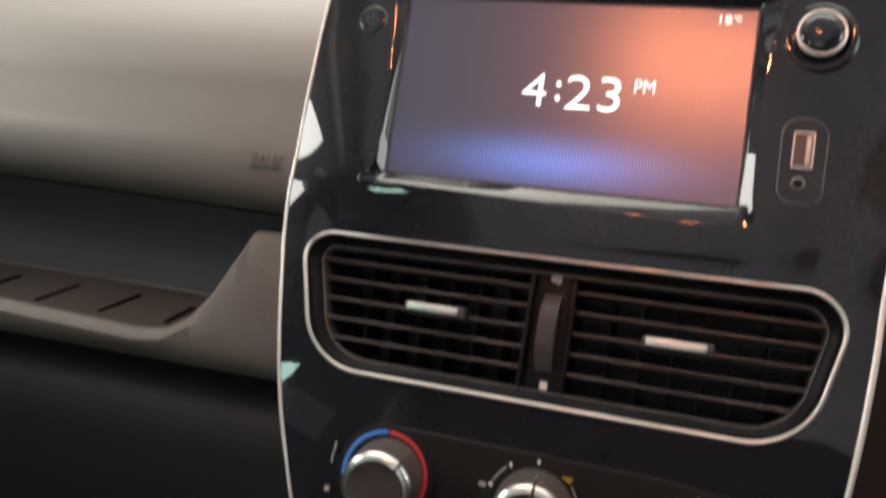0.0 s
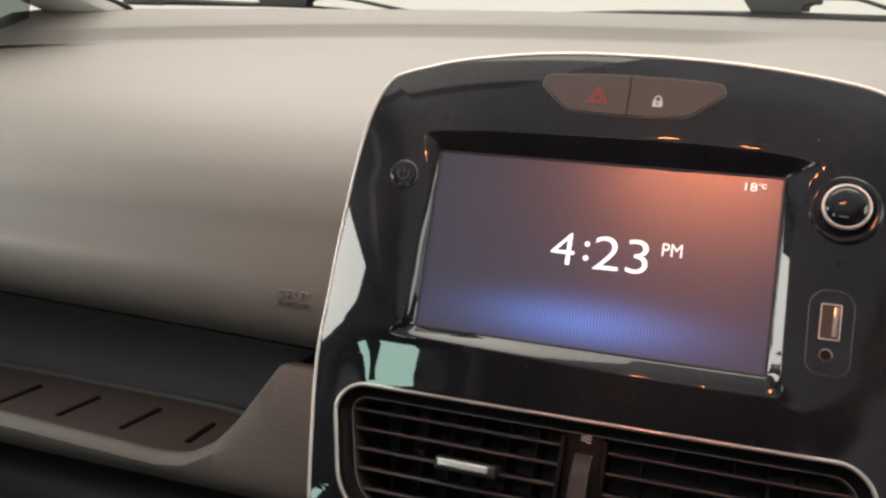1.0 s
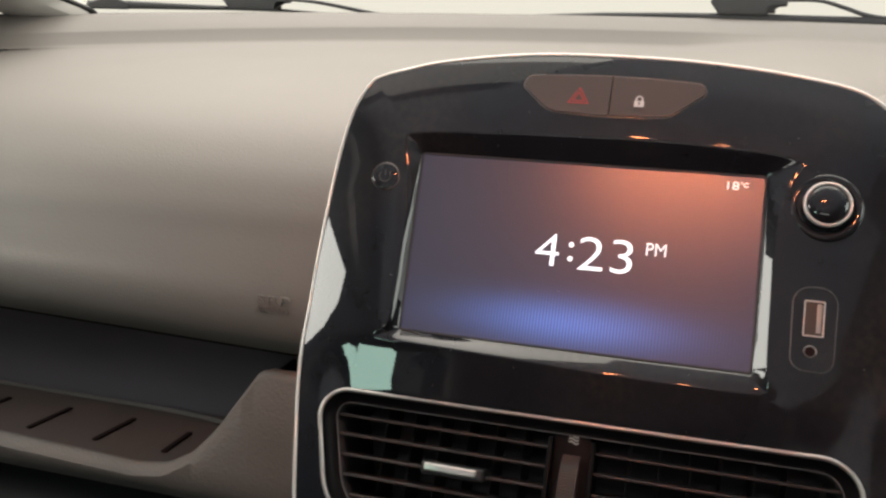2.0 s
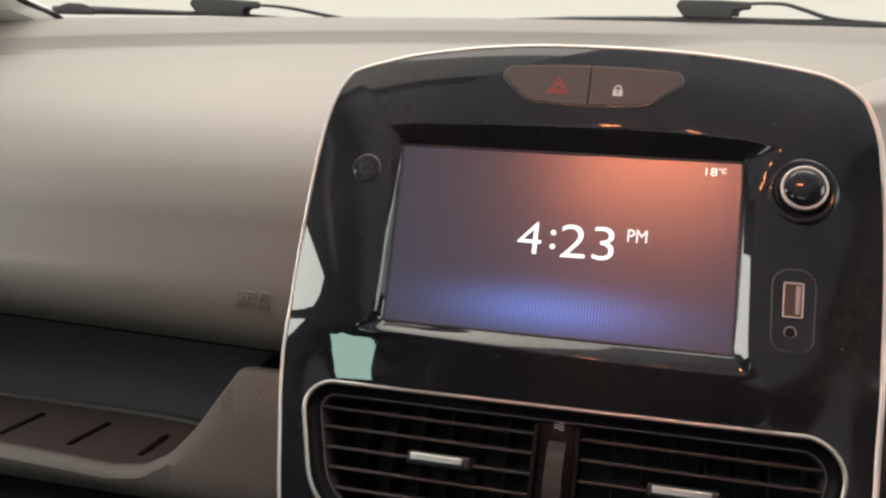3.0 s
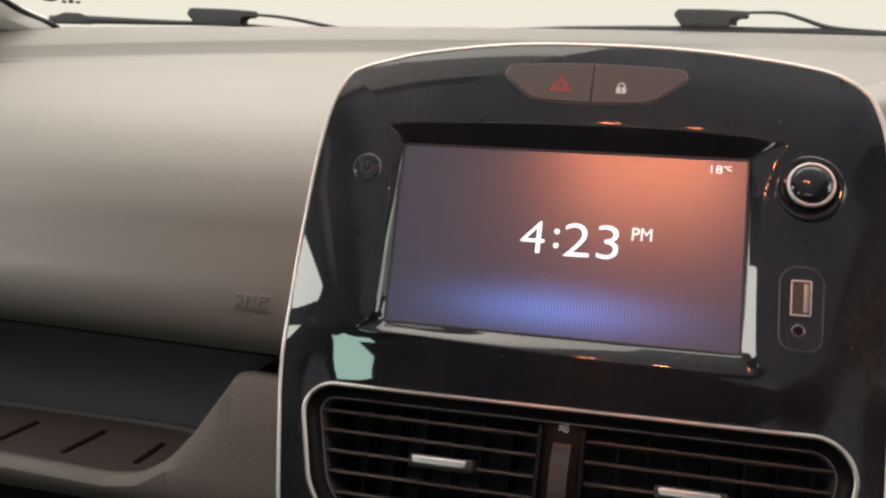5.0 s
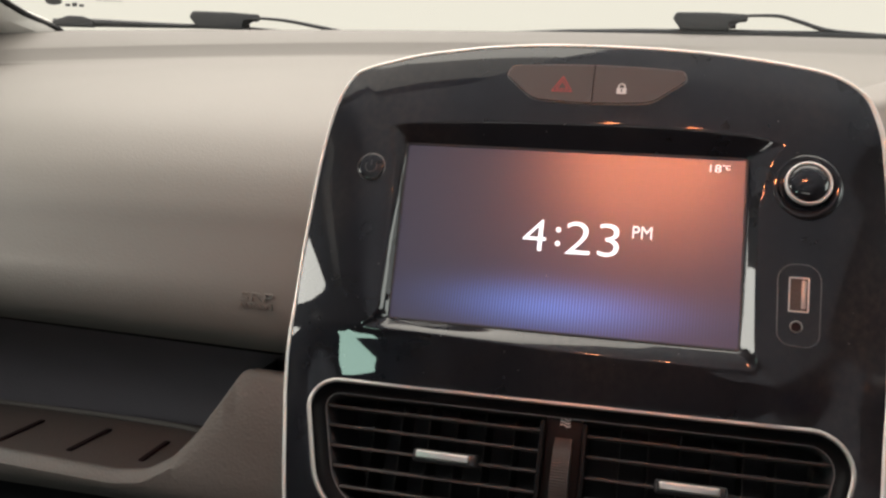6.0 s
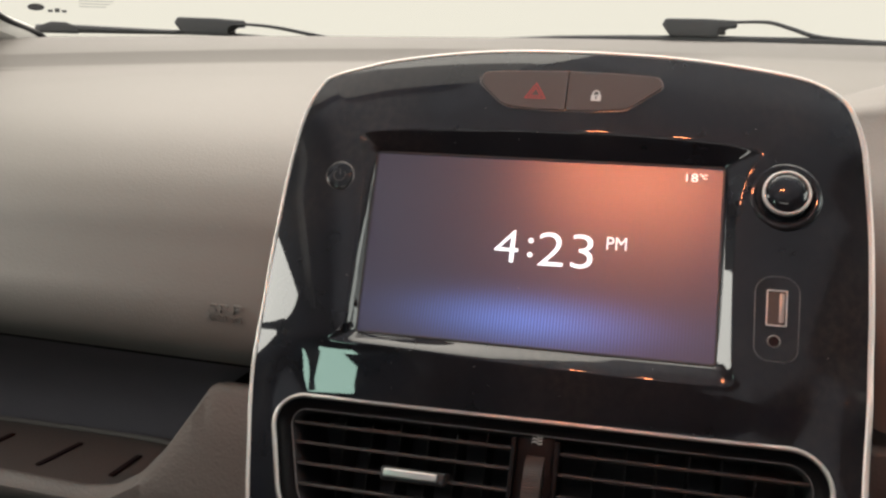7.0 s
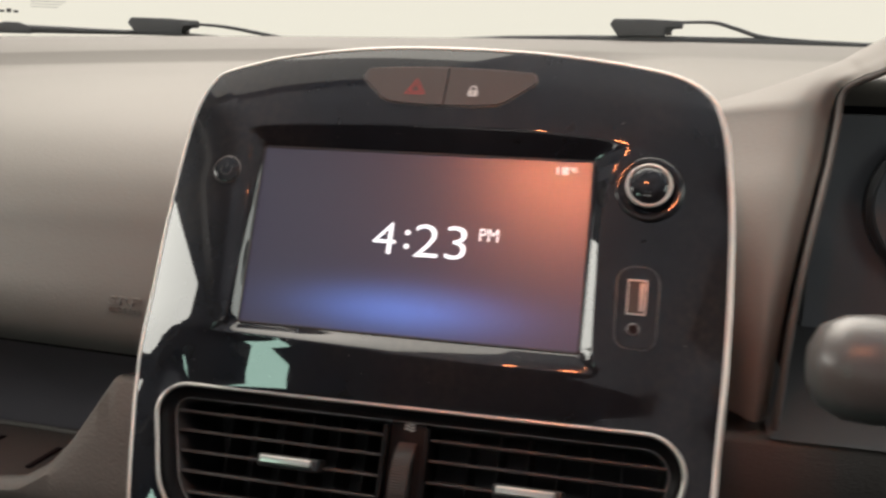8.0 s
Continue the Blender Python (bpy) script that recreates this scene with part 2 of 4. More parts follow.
def slab(outline, z0, z1, bevel=0.0, bm=None):
    """A plate between two heights with a rounded front edge."""
    bm = bm or bmesh.new()
    rings = [(0.0, z0)]
    if bevel:
        rings += [(bevel * (1 - math.cos(a)), z1 - bevel + bevel * math.sin(a)) for a in (0, radians(30), radians(60), radians(90))]
    else:
        rings += [(0.0, z1)]
    loops = [[bm.verts.new((p.x, p.y, z)) for p in inset(outline, d)] for d, z in rings]
    n = len(outline)
    for a, b in zip(loops, loops[1:]):
        for i in range(n):
            bm.faces.new((a[i], a[(i + 1) % n], b[(i + 1) % n], b[i]))
    bm.faces.new(loops[-1])
    bm.faces.new(loops[0][::-1])
    return bm


def lathe(profile, at=(0, 0), n=48, bm=None):
    """A turned body from (radius, height) pairs round the z axis."""
    bm = bm or bmesh.new()
    rings = []
    for r, z in profile:
        if r < 1e-6:
            rings.append([bm.verts.new((at[0], at[1], z))])
        else:
            rings.append([bm.verts.new((at[0] + r * math.cos(2 * math.pi * i / n), at[1] + r * math.sin(2 * math.pi * i / n), z)) for i in range(n)])
    for a, b in zip(rings, rings[1:]):
        for i in range(n):
            j = (i + 1) % n
            if len(a) == 1 and len(b) > 1:
                bm.faces.new((a[0], b[j], b[i]))
            elif len(b) == 1 and len(a) > 1:
                bm.faces.new((a[i], a[j], b[0]))
            elif len(a) > 1:
                bm.faces.new((a[i], a[j], b[j], b[i]))
    return bm


def tube(path, radius, n=10, closed=False, flat=1.0, bm=None, up=(0, 0, 1), taper=None):
    """A rod along a path; flat squeezes its section along up."""
    bm = bm or bmesh.new()
    p = [Vector(q) if len(q) == 3 else Vector((*q, 0)) for q in path]
    rings, m = [], len(p)
    for i in range(m):
        a, b = (p[i - 1], p[(i + 1) % m]) if closed else (p[max(i - 1, 0)], p[min(i + 1, m - 1)])
        t = (b - a).normalized()
        side = t.cross(Vector(up)).normalized()
        top = side.cross(t)
        r = radius * (taper(i / (m - 1)) if taper else 1)
        rings.append([bm.verts.new(p[i] + r * (math.cos(2 * math.pi * k / n) * side + flat * math.sin(2 * math.pi * k / n) * top)) for k in range(n)])
    for i in range(m if closed else m - 1):
        a, b = rings[i], rings[(i + 1) % m]
        for k in range(n):
            bm.faces.new((a[k], a[(k + 1) % n], b[(k + 1) % n], b[k]))
    if not closed:
        bm.faces.new(rings[0][::-1])
        bm.faces.new(rings[-1])
    return bm


def sheet(rows, bm=None, closed=False):
    """A skin over rows of points."""
    bm = bm or bmesh.new()
    grid = [[bm.verts.new(p) for p in row] for row in rows]
    for a, b in zip(grid, grid[1:]):
        for i in range(len(a) - (0 if closed else 1)):
            j = (i + 1) % len(a)
            bm.faces.new((a[i], a[j], b[j], b[i]))
    return bm


def box(x0, x1, y0, y1, z0, z1, bevel=0.0, bm=None, segments=2):
    bm = bm or bmesh.new()
    made = bmesh.ops.create_cube(bm, size=1.0)["verts"]
    for v in made:
        v.co = Vector((x0 if v.co.x < 0 else x1, y0 if v.co.y < 0 else y1, z0 if v.co.z < 0 else z1))
    if bevel:
        edges = list({e for v in made for e in v.link_edges})
        bmesh.ops.bevel(bm, geom=edges, offset=bevel, segments=segments, affect="EDGES", profile=0.5)
    return bm


def lettering(text, x0, x1, y0, y1, z, depth=0.0002, thin=0.0):
    """Raised letters of the built-in font that fill the given rectangle."""
    curve = bpy.data.curves.new("lettering", "FONT")
    curve.body, curve.size, curve.extrude, curve.offset = text, 1.0, 0.01, -thin
    ob = bpy.data.objects.new("lettering", curve)
    me = bpy.data.meshes.new_from_object(ob)
    bm = bmesh.new()
    bm.from_mesh(me)
    bpy.data.objects.remove(ob)
    bpy.data.curves.remove(curve)
    bpy.data.meshes.remove(me)
    xs, ys = [v.co.x for v in bm.verts], [v.co.y for v in bm.verts]
    sx, sy = (x1 - x0) / (max(xs) - min(xs)), (y1 - y0) / (max(ys) - min(ys))
    for v in bm.verts:
        v.co = Vector((x0 + (v.co.x - min(xs)) * sx, y0 + (v.co.y - min(ys)) * sy, z + (depth if v.co.z > 0 else 0)))
    return bm


def inside(points, outline):
    """Which of the (n, 2) points lie inside the outline."""
    o = np.array([(p.x, p.y) for p in outline])
    x, y = points[:, 0], points[:, 1]
    hit = np.zeros(len(points), bool)
    for (ax, ay), (bx, by) in zip(o, np.roll(o, -1, 0)):
        cross = (ay > y) != (by > y)
        hit ^= cross & (x < (bx - ax) * (y - ay) / (by - ay + 1e-15) + ax)
    return hit


def away(points, outline):
    """How far the (n, 2) points lie from the outline."""
    o = np.array([(p.x, p.y) for p in outline])
    best = np.full(len(points), 1e9)
    for a, b in zip(o, np.roll(o, -1, 0)):
        d = b - a
        t = np.clip(((points - a) @ d) / (d @ d + 1e-15), 0, 1)
        best = np.minimum(best, np.linalg.norm(points - a - t[:, None] * d, axis=1))
    return best


# ---------------------------------------------------------------- the car's shell
def rear_y(x):
    """The line along which the windscreen meets the dashboard."""
    return 0.67 - 0.46 * x * x


def shell():
    ground = sheet([[(-60, -60, 0), (60, -60, 0)], [(-60, 60, 0), (60, 60, 0)]])
    tagged(link("ground", ground, CONCRETE), "pale concrete ground outside the car", "ground", kind="structure")
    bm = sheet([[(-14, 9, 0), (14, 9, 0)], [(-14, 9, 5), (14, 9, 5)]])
    tagged(link("backdrop", bm, BACKDROP), "glowing cream sheet standing in for the bright distance beyond the windscreen", "backdrop", kind="structure")

    floor = box(-0.70, 0.70, -2.0, 0.66, 0.28, 0.32)
    tagged(link("floor", floor, CARPET, smooth=False), "black carpeted car floor", "floor", kind="structure")
    firewall = box(-0.70, 0.70, 0.66, 0.70, 0.32, 1.03)
    tagged(link("wall_front", firewall, CARPET, smooth=False), "black bulkhead behind the dashboard", "wall", kind="structure")
    rear = box(-0.70, 0.70, -2.04, -2.0, 0.32, 1.03)
    box(-0.70, 0.70, -2.04, -2.0, 1.12, 1.44, bm=rear)
    tagged(link("wall_rear", rear, DOOR, smooth=False), "charcoal trim round the rear window", "wall", kind="structure")

    rows = []
    for i in range(17):
        x = -0.62 + 1.24 * i / 16
        row = [(x, y, 1.425 - 0.10 * (x / 0.62) ** 4 - 0.03 * max(0, (y + 0.5) / 0.4) ** 2) for y in (-2.04, -1.5, -1.0, -0.7, -0.5, -0.3, -0.16, -0.10)]
        # header stretched forward, out of view, to block the windscreen's reflection on the driver's half
        reach = max(0.02, min(1.0, (x + 0.16) / 0.14)) * 0.15 * (1 - 0.5 * max(0, x / 0.62) ** 2)
        rows.append(row + [(x, row[-1][1] + k * reach, row[-1][2] - 0.42 * k * reach) for k in (0.4, 0.7, 1.0)])
    bm = sheet(rows)
    bmesh.ops.solidify(bm, geom=bm.faces[:], thickness=0.02)
    tagged(link("ceiling", bm, CLOTH), "pale grey cloth headliner", "ceiling", kind="structure")

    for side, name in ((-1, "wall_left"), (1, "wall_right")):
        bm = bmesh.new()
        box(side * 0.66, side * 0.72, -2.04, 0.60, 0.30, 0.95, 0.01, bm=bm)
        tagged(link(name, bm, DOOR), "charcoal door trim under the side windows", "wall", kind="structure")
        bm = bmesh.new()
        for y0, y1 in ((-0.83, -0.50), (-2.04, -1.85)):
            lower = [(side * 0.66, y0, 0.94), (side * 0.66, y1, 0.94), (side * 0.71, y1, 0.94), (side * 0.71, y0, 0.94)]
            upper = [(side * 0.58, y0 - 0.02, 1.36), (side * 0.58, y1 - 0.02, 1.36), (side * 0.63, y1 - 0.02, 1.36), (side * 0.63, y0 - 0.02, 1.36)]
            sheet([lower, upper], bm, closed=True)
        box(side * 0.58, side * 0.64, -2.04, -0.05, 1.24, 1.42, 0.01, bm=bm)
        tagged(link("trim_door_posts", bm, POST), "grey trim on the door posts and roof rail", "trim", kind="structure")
        pane = sheet([[(side * 0.69, y, 0.95), (side * 0.61, y, 1.36)] for y in (-1.85, -1.0, -0.05, 0.40)])
        ob = tagged(link("window_%d" % (2 if side < 0 else 3), pane, TINTED), "tinted side window", "window", kind="structure")
        ob.visible_shadow = False

    for side in (-1, 1):
        rows = []
        line = spline([(0.612, 0.492, 1.040), (0.6175, 0.4845, 1.0475), (0.6317, 0.4520, 1.0620), (0.634, 0.40, 1.092), (0.603, 0.20, 1.215), (0.56, -0.14, 1.40)], 6)
        seal = [(side * p.x, p.y, p.z) for p in line]
        for p in line:
            ring = []
            for k in range(14):
                a = 2 * math.pi * k / 14
                ring.append((side * (p.x + 0.045 + 0.045 * math.cos(a)), p.y - 0.012 + 0.03 * math.sin(a), p.z + 0.012 * math.sin(a)))
            rows.append(ring)
        pillar = thing("trim_pillar", Matrix(), "pale grey windscreen pillar trim with a black seal", "pillar trim", kind="structure")
        part("pillar_cover", sheet(rows, closed=True), PILLAR, pillar)
        part("seal", tube(seal, 0.0042, 8, up=(0, 1, 0)), FRIT, pillar)

    # windscreen
    rows = []
    for i in range(25):
        x = -0.66 + 1.32 * i / 24
        y0, y1 = rear_y(x) + 0.012, -0.10 - 0.10 * (x / 0.66) ** 2
        rows.append([(x * (1 - 0.16 * t), y0 + (y1 - y0) * t, 1.035 + 0.375 * t + 0.03 * math.sin(math.pi * t)) for t in [k / 10 for k in range(11)]])
    bm = sheet(rows)
    screen = tagged(link("window_1", bm, GLASS), "clear raked windscreen", "window", kind="structure")
    screen.visible_shadow = False
    # printed mark low in the corner of the glass
    mark = lathe([(0, 0.0), (0.0085, 0.0), (0.0085, 0.0006), (0, 0.0006)], n=24)
    for v in mark.verts:
        v.co.y *= 0.55
    for k in range(3):
        box(0.012 + 0.007 * k, 0.017 + 0.007 * k, -0.006, -0.003 + 0.002 * (k % 2), 0, 0.0006, bm=mark)
    me = part("printed_mark", mark, FRIT, screen, "small black printed mark on the glass")
    me.matrix_basis = pose(-0.618, 0.487, 1.0755, 52, 0, 32)
    bars = bmesh.new()
    for k in range(3):
        box(0.0, 0.036 - 0.004 * k, -0.004 * k, 0.0007 - 0.004 * k, 0, 0.0005, bm=bars)
    me = part("printed_lines", bars, SILVER, screen, "faint pale printed lines on the glass")
    me.matrix_basis = pose(-0.582, 0.512, 1.084, 52, 0, 32)


shell()


# ---------------------------------------------------------------- wipers
def wiper(m, blade, tip, arm, label):
    """A parked wiper: x runs along the blade, z up; blade rows are (x, foot, head)."""
    w = thing("windscreen_wiper", m, label, "wiper", "wipers")
    rows = []
    for x, z0, z1 in blade:
        h, c = (z1 - z0) / 2, (z1 + z0) / 2
        rows.append([(x, 0.0045 * math.cos(k * math.pi / 6), c + h * math.sin(k * math.pi / 6)) for k in range(12)])
    bm = sheet(rows, closed=True)
    for end in (bm.verts[:12], bm.verts[-12:]):
        bm.faces.new(end)
    part("blade", bm, RUBBER, w)
    if tip:
        x, z = tip
        bm = slab(rounded([(x, z, 0.001), (x + 0.045, z, 0.001), (x + 0.045, z + 0.0085, 0.002), (x + 0.033, z + 0.0125, 0.003), (x + 0.018, z + 0.0128, 0.003), (x, z + 0.0060, 0.003)], 4), -0.007, 0.007, 0.002)
        bm.transform(Matrix.Rotation(radians(90), 4, "X"))
        part("blade_tip", bm, RUBBER, w, "black moulded end cap")
    cap = slab(rounded([(-0.0370, 0.0035, 0.002), (0.0150, 0.0035, 0.002), (0.0165, 0.0125, 0.002), (0.0345, 0.0135, 0.002), (0.0345, 0.0215, 0.003), (0.0, 0.0232, 0.05), (-0.0430, 0.0232, 0.004), (-0.0470, 0.0165, 0.003)], 4), -0.010, 0.010, 0.0025)
    cap.transform(Matrix.Rotation(radians(90), 4, "X"))
    part("connector", cap, RUBBER, w, "black plastic blade connector")
    part("clip", box(0.0155, 0.0225, -0.0090, -0.0060, 0.0055, 0.0120, 0.001), SLAT, w)
    part("arm", tube(spline(arm, 6), 0.0030, 8, flat=0.8, taper=lambda t: 0.72 + 0.5 * t), RUBBER, w)
    return w


wiper(pose(-0.470, 0.612, 1.0485, 0, 0, 29),
      [(-0.197, 0.0012, 0.0100), (-0.165, 0.0014, 0.0112), (-0.084, 0.0024, 0.0092), (-0.030, 0.0032, 0.0082), (0.020, 0.0030, 0.0070), (0.055, 0.0030, 0.0052), (0.082, 0.0028, 0.0036)],
      (-0.198, 0.0008), [(0.030, 0, 0.0176), (0.055, 0, 0.0165), (0.0785, 0, 0.0138), (0.116, 0, 0.0074), (0.150, 0, 0.0020), (0.22, 0.004, -0.006)],
      "black rubber windscreen wiper parked low at the glass corner")
wiper(pose(0.092, 0.690, 1.0590, 0, 0, -1),
      [(-0.300, -0.0058, -0.0045), (-0.235, -0.0056, -0.0012), (-0.165, -0.0050, 0.0026), (-0.08, -0.0044, 0.0046), (0.02, -0.0040, 0.0052), (0.11, -0.0048, 0.0048), (0.18, -0.0056, 0.0034), (0.30, -0.0085, -0.001), (0.38, -0.013, -0.007)],
      None, [(0.030, 0, 0.0200), (0.055, 0, 0.0207), (0.072, 0, 0.0196), (0.093, 0, 0.0136), (0.123, 0, 0.0050), (0.18, 0.0, 0.0004), (0.26, 0.004, -0.006)],
      "black rubber windscreen wiper with a bowed arm over the cowl")


# ---------------------------------------------------------------- dashboard
def pad_profile(x):
    """Section of the upper pad at x, from the glass to its lower lip."""
    r = rear_y(x)
    drop = 0.012 * (x / 0.6) ** 2
    f = max(0.0, min(1.0, (x - 0.02) / 0.1))
    lift = 0.009 * max(0.0, min(1.3, (-x - 0.13) / 0.35))
    dip = 0.007 * max(0.0, -x / 0.6) ** 2
    head = [(r, 1.0575), (r - 0.04, 1.0540), (r - 0.10, 1.0445 - dip), (r - 0.106, 1.0422 - dip), (r - 0.119, 1.0318 + 0.008 * f - dip), (r - 0.134, 1.0290 + 0.010 * f - dip)]
    b = r - 0.134
    # the face stands a little nearer on the passenger's side
    n = max(0.0, min(1.0, (0.05 - x) / 0.1))
    body = spline([Vector(p) for p in ((b, 1.0290 + 0.010 * f - dip), (0.5 * b + 0.17, 1.023 + 0.011 * f - 0.7 * dip), (0.25, 1.009 + 0.012 * f - 0.2 * dip), (0.160 - 0.003 * n, 0.9975 + 0.008 * f),
                                      (0.112 - 0.007 * n, 0.985 + 0.004 * f + 0.0008 * n), (0.080 - 0.011 * n, 0.9665 + 0.0017 * n), (0.0615 - 0.0135 * n, 0.946 + 0.0029 * n), (0.0520 - 0.0145 * n, 0.928 + 0.0038 * n),
                                      (0.0440 - 0.015 * n, 0.9125 + 0.0045 * n), (0.0388 - 0.015 * n, 0.9010 + 0.005 * n + 0.6 * lift), (0.0362 - 0.015 * n, 0.8930 + 0.0042 * n + 0.8 * lift),
                                      (0.0357 - 0.015 * n, 0.8868 + 0.0020 * n + lift), (0.0374 - 0.015 * n, 0.8813 + 0.0005 * n + lift), (0.0411 - 0.015 * n, 0.8764 - 0.0005 * n + lift),
                                      (0.0462 - 0.015 * n, 0.8719 - 0.0010 * n + lift), (0.0532 - 0.015 * n, 0.8680 - 0.0012 * n + 0.9 * lift), (0.075 - 0.010 * n, 0.861 - 0.0005 * n + 0.5 * lift), (0.14, 0.853))], 5)
    return [(y, z - drop) for y, z in head] + [(p.x, p.y - drop * max(0, min(1, (p.y - 0.87) / 0.15))) for p in body[1:]]


def dashboard():
    d = thing("dashboard", Matrix(), "grey-taupe soft grained dashboard with an open storage tray", "dashboard")
    xs = [-0.70 + 0.02 * i for i in range(71)]
    part("upper_pad", sheet([[(x, y, z) for y, z in pad_profile(x)] for x in xs if x < 0.175]), SOFT, d, "soft grained grey upper pad")
    part("pad_top", sheet([[(x, y, z) for y, z in pad_profile(x)[:19]] for x in xs if x > 0.155]), SOFT, d, "soft grained grey pad ahead of the binnacle")
    # dark recess behind the tray, curving down from under the pad
    rows = []
    for x in (-0.70, -0.55, -0.45, -0.35, -0.25, -0.20, -0.15, -0.12):
        lift = 0.009 * max(0.0, min(1.3, (-x - 0.13) / 0.35))
        rows.append([(x, y, z) for y, z in ((0.038, 0.8655 + 0.9 * lift), (0.065, 0.8530 + 0.7 * lift), (0.090, 0.8400 + 0.5 * lift), (0.108, 0.8280 + 0.2 * lift), (0.119, 0.816), (0.125, 0.803), (0.1265, 0.789), (0.1235, 0.772))])
    part("tray_back", sheet(rows), DARK, d, "black back wall of the storage tray")

    def brim(x):
        p = -x
        if p > 0.258:
            return 0.7860 + 0.036 * (p - 0.258)
        for (a, za), (b, zb) in (((0.10, 0.857), (0.1738, 0.8580)), ((0.1738, 0.8580), (0.204, 0.8165)), ((0.204, 0.8165), (0.220, 0.7995)), ((0.220, 0.7995), (0.238, 0.7890)), ((0.238, 0.7890), (0.258, 0.7860))):
            if a <= p <= b:
                return za + (zb - za) * (p - a) / (b - a)
        return 0.857

    rows = []
    for x in [-0.70 + 0.02 * i for i in range(20)] + [-0.30 + 0.002 * i for i in range(101)]:
        # soften the brim's kinks
        z = sum(brim(x + 0.0013 * k) for k in range(-2, 3)) / 5
        low = min(z, 0.7765)
        knee = min(0.796, z - 0.005)
        rows.append([(x, 0.11, 0.742), (x, 0.076, 0.747), (x, 0.054, 0.754), (x, 0.038, 0.7635), (x, 0.0285, 0.774), (x, 0.0248, min(0.783, knee - 0.002)), (x, 0.0245, knee), (x, 0.026, 0.5 * (knee + z - 0.0035)),
                     (x, 0.028, z - 0.0035), (x, 0.0295, z - 0.0012), (x, 0.032, z), (x, 0.0345, z - 0.0004), (x, 0.0365, z - 0.002), (x, 0.039, 0.5 * z + 0.5 * low if z < 0.80 else z - 0.003),
                     (x, 0.043, low if z < 0.80 else z - 0.003)])
    part("lower_panel", sheet(rows), LOWER, d, "grained taupe lower panel with a scooped brim")
    # the side of the scoop that faces into the tray
    rows = []
    for k in range(14):
        x = -0.240 + 0.070 * k / 13
        z = sum(brim(x + 0.004 * j) for j in range(-2, 3)) / 5
        z = max(0.7745, z - 0.003 - 0.012 * (1 - k / 13))
        rows.append([(x, 0.0425, z), (x + 0.002, 0.08, z), (x + 0.004, 0.135, z)])
    part("tray_end", sheet(rows), DARK, d, "black end wall of the storage tray")
    rows = [[(x, y, z) for y, z in ((0.0405, 0.777), (0.046, 0.7757), (0.08, 0.7752), (0.116, 0.7752), (0.124, 0.7752))] for x in [-0.70 + 0.02 * i for i in range(25)]]
    part("tray_floor", sheet(rows), TRAY, d, "brown rubber floor of the storage tray")
    edge = spline([(-0.70, 0.1195, 0.7765), (-0.40, 0.1190, 0.7765), (-0.28, 0.1180, 0.7765), (-0.238, 0.112, 0.7765)], 8)
    part("tray_edge", tube(edge, 0.0016, 8), LOWER, d, "thin raised edge at the back of the tray")
    for k in range(8):
        x = -0.263 - 0.052 * k
        lean, long = (0.0015, 0.030) if k == 0 else (0.0063, 0.036)
        rib = slab(rounded([(-0.0020, 0.0, 0.001), (0.0020, 0.0, 0.001), (lean + 0.0020, long, 0.001), (lean - 0.0020, long, 0.001)], 2), 0, 0.0009, 0.0003)
        part("tray_slot", rib, RIB, d).matrix_basis = pose(x, 0.064, 0.7756)
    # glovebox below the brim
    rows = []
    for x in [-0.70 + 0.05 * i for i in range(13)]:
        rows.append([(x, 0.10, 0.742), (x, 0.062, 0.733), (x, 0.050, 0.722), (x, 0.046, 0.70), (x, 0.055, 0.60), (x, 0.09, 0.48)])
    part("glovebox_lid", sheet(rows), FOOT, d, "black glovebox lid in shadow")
    rows = [[(x, 0.10, 0.50), (x, 0.40, 0.45), (x, 0.64, 0.40)] for x in (-0.70, 0.0, 0.70)]
    part("underside", sheet(rows), FOOT, d)
    # raised airbag lettering near the console, flat on the pad's face
    face = [p for p in pad_profile(-0.16)[6:] if p[1] > 0.878]
    for text, x0, x1, tall, z in (("SRP", -0.0095, 0.0095, 0.0048, 0.9030), ("AIRBAG", -0.0102, 0.0095, 0.0035, 0.8982)):
        words = lettering(text, x0, x1, -tall / 2, tall / 2, 0, 0.0011)
        for q in words.verts:
            high = z + 0.9 * q.co.y
            q.co = (q.co.x, float(np.interp(high, [p[1] for p in face[::-1]], [p[0] for p in face[::-1]])) + 0.0001 - q.co.z, high)
        part("raised_letters", words, SOFT, d, "moulded airbag lettering", False).matrix_basis = pose(-0.1610, 0, 0)
    # driver's side lower trim
    rows = []
    for x in [0.115 + 0.03 * i for i in range(20)]:
        rows.append([(x, 0.06, 0.8715), (x, 0.012, 0.8735), (x, 0.0085, 0.8742), (x, 0.0055, 0.8730), (x, 0.0040, 0.8710), (x, 0.0045, 0.845), (x, 0.012, 0.78), (x, 0.03, 0.70), (x, 0.08, 0.50)])
    part("driver_lower_panel", sheet(rows), UNDER, d, "grained brown-grey panel under the seam")
    return d


dashboard()


# ---------------------------------------------------------------- instrument binnacle and stalk
LIP = [(0.1617, 0.005, 0.8785), (0.1622, 0.005, 0.8880), (0.1636, 0.008, 0.9085), (0.1656, 0.014, 0.9245), (0.1704, 0.028, 0.9467), (0.1772, 0.050, 0.9687), (0.1843, 0.075, 0.9869),
       (0.1895, 0.095, 1.0045), (0.1925, 0.104, 1.0193), (0.1992, 0.095, 1.0262), (0.2056, 0.085, 1.0300), (0.235, 0.060, 1.0490), (0.30, 0.045, 1.063), (0.40, 0.045, 1.066),
       (0.50, 0.050, 1.058), (0.56, 0.050, 1.0), (0.57, 0.020, 0.88)]


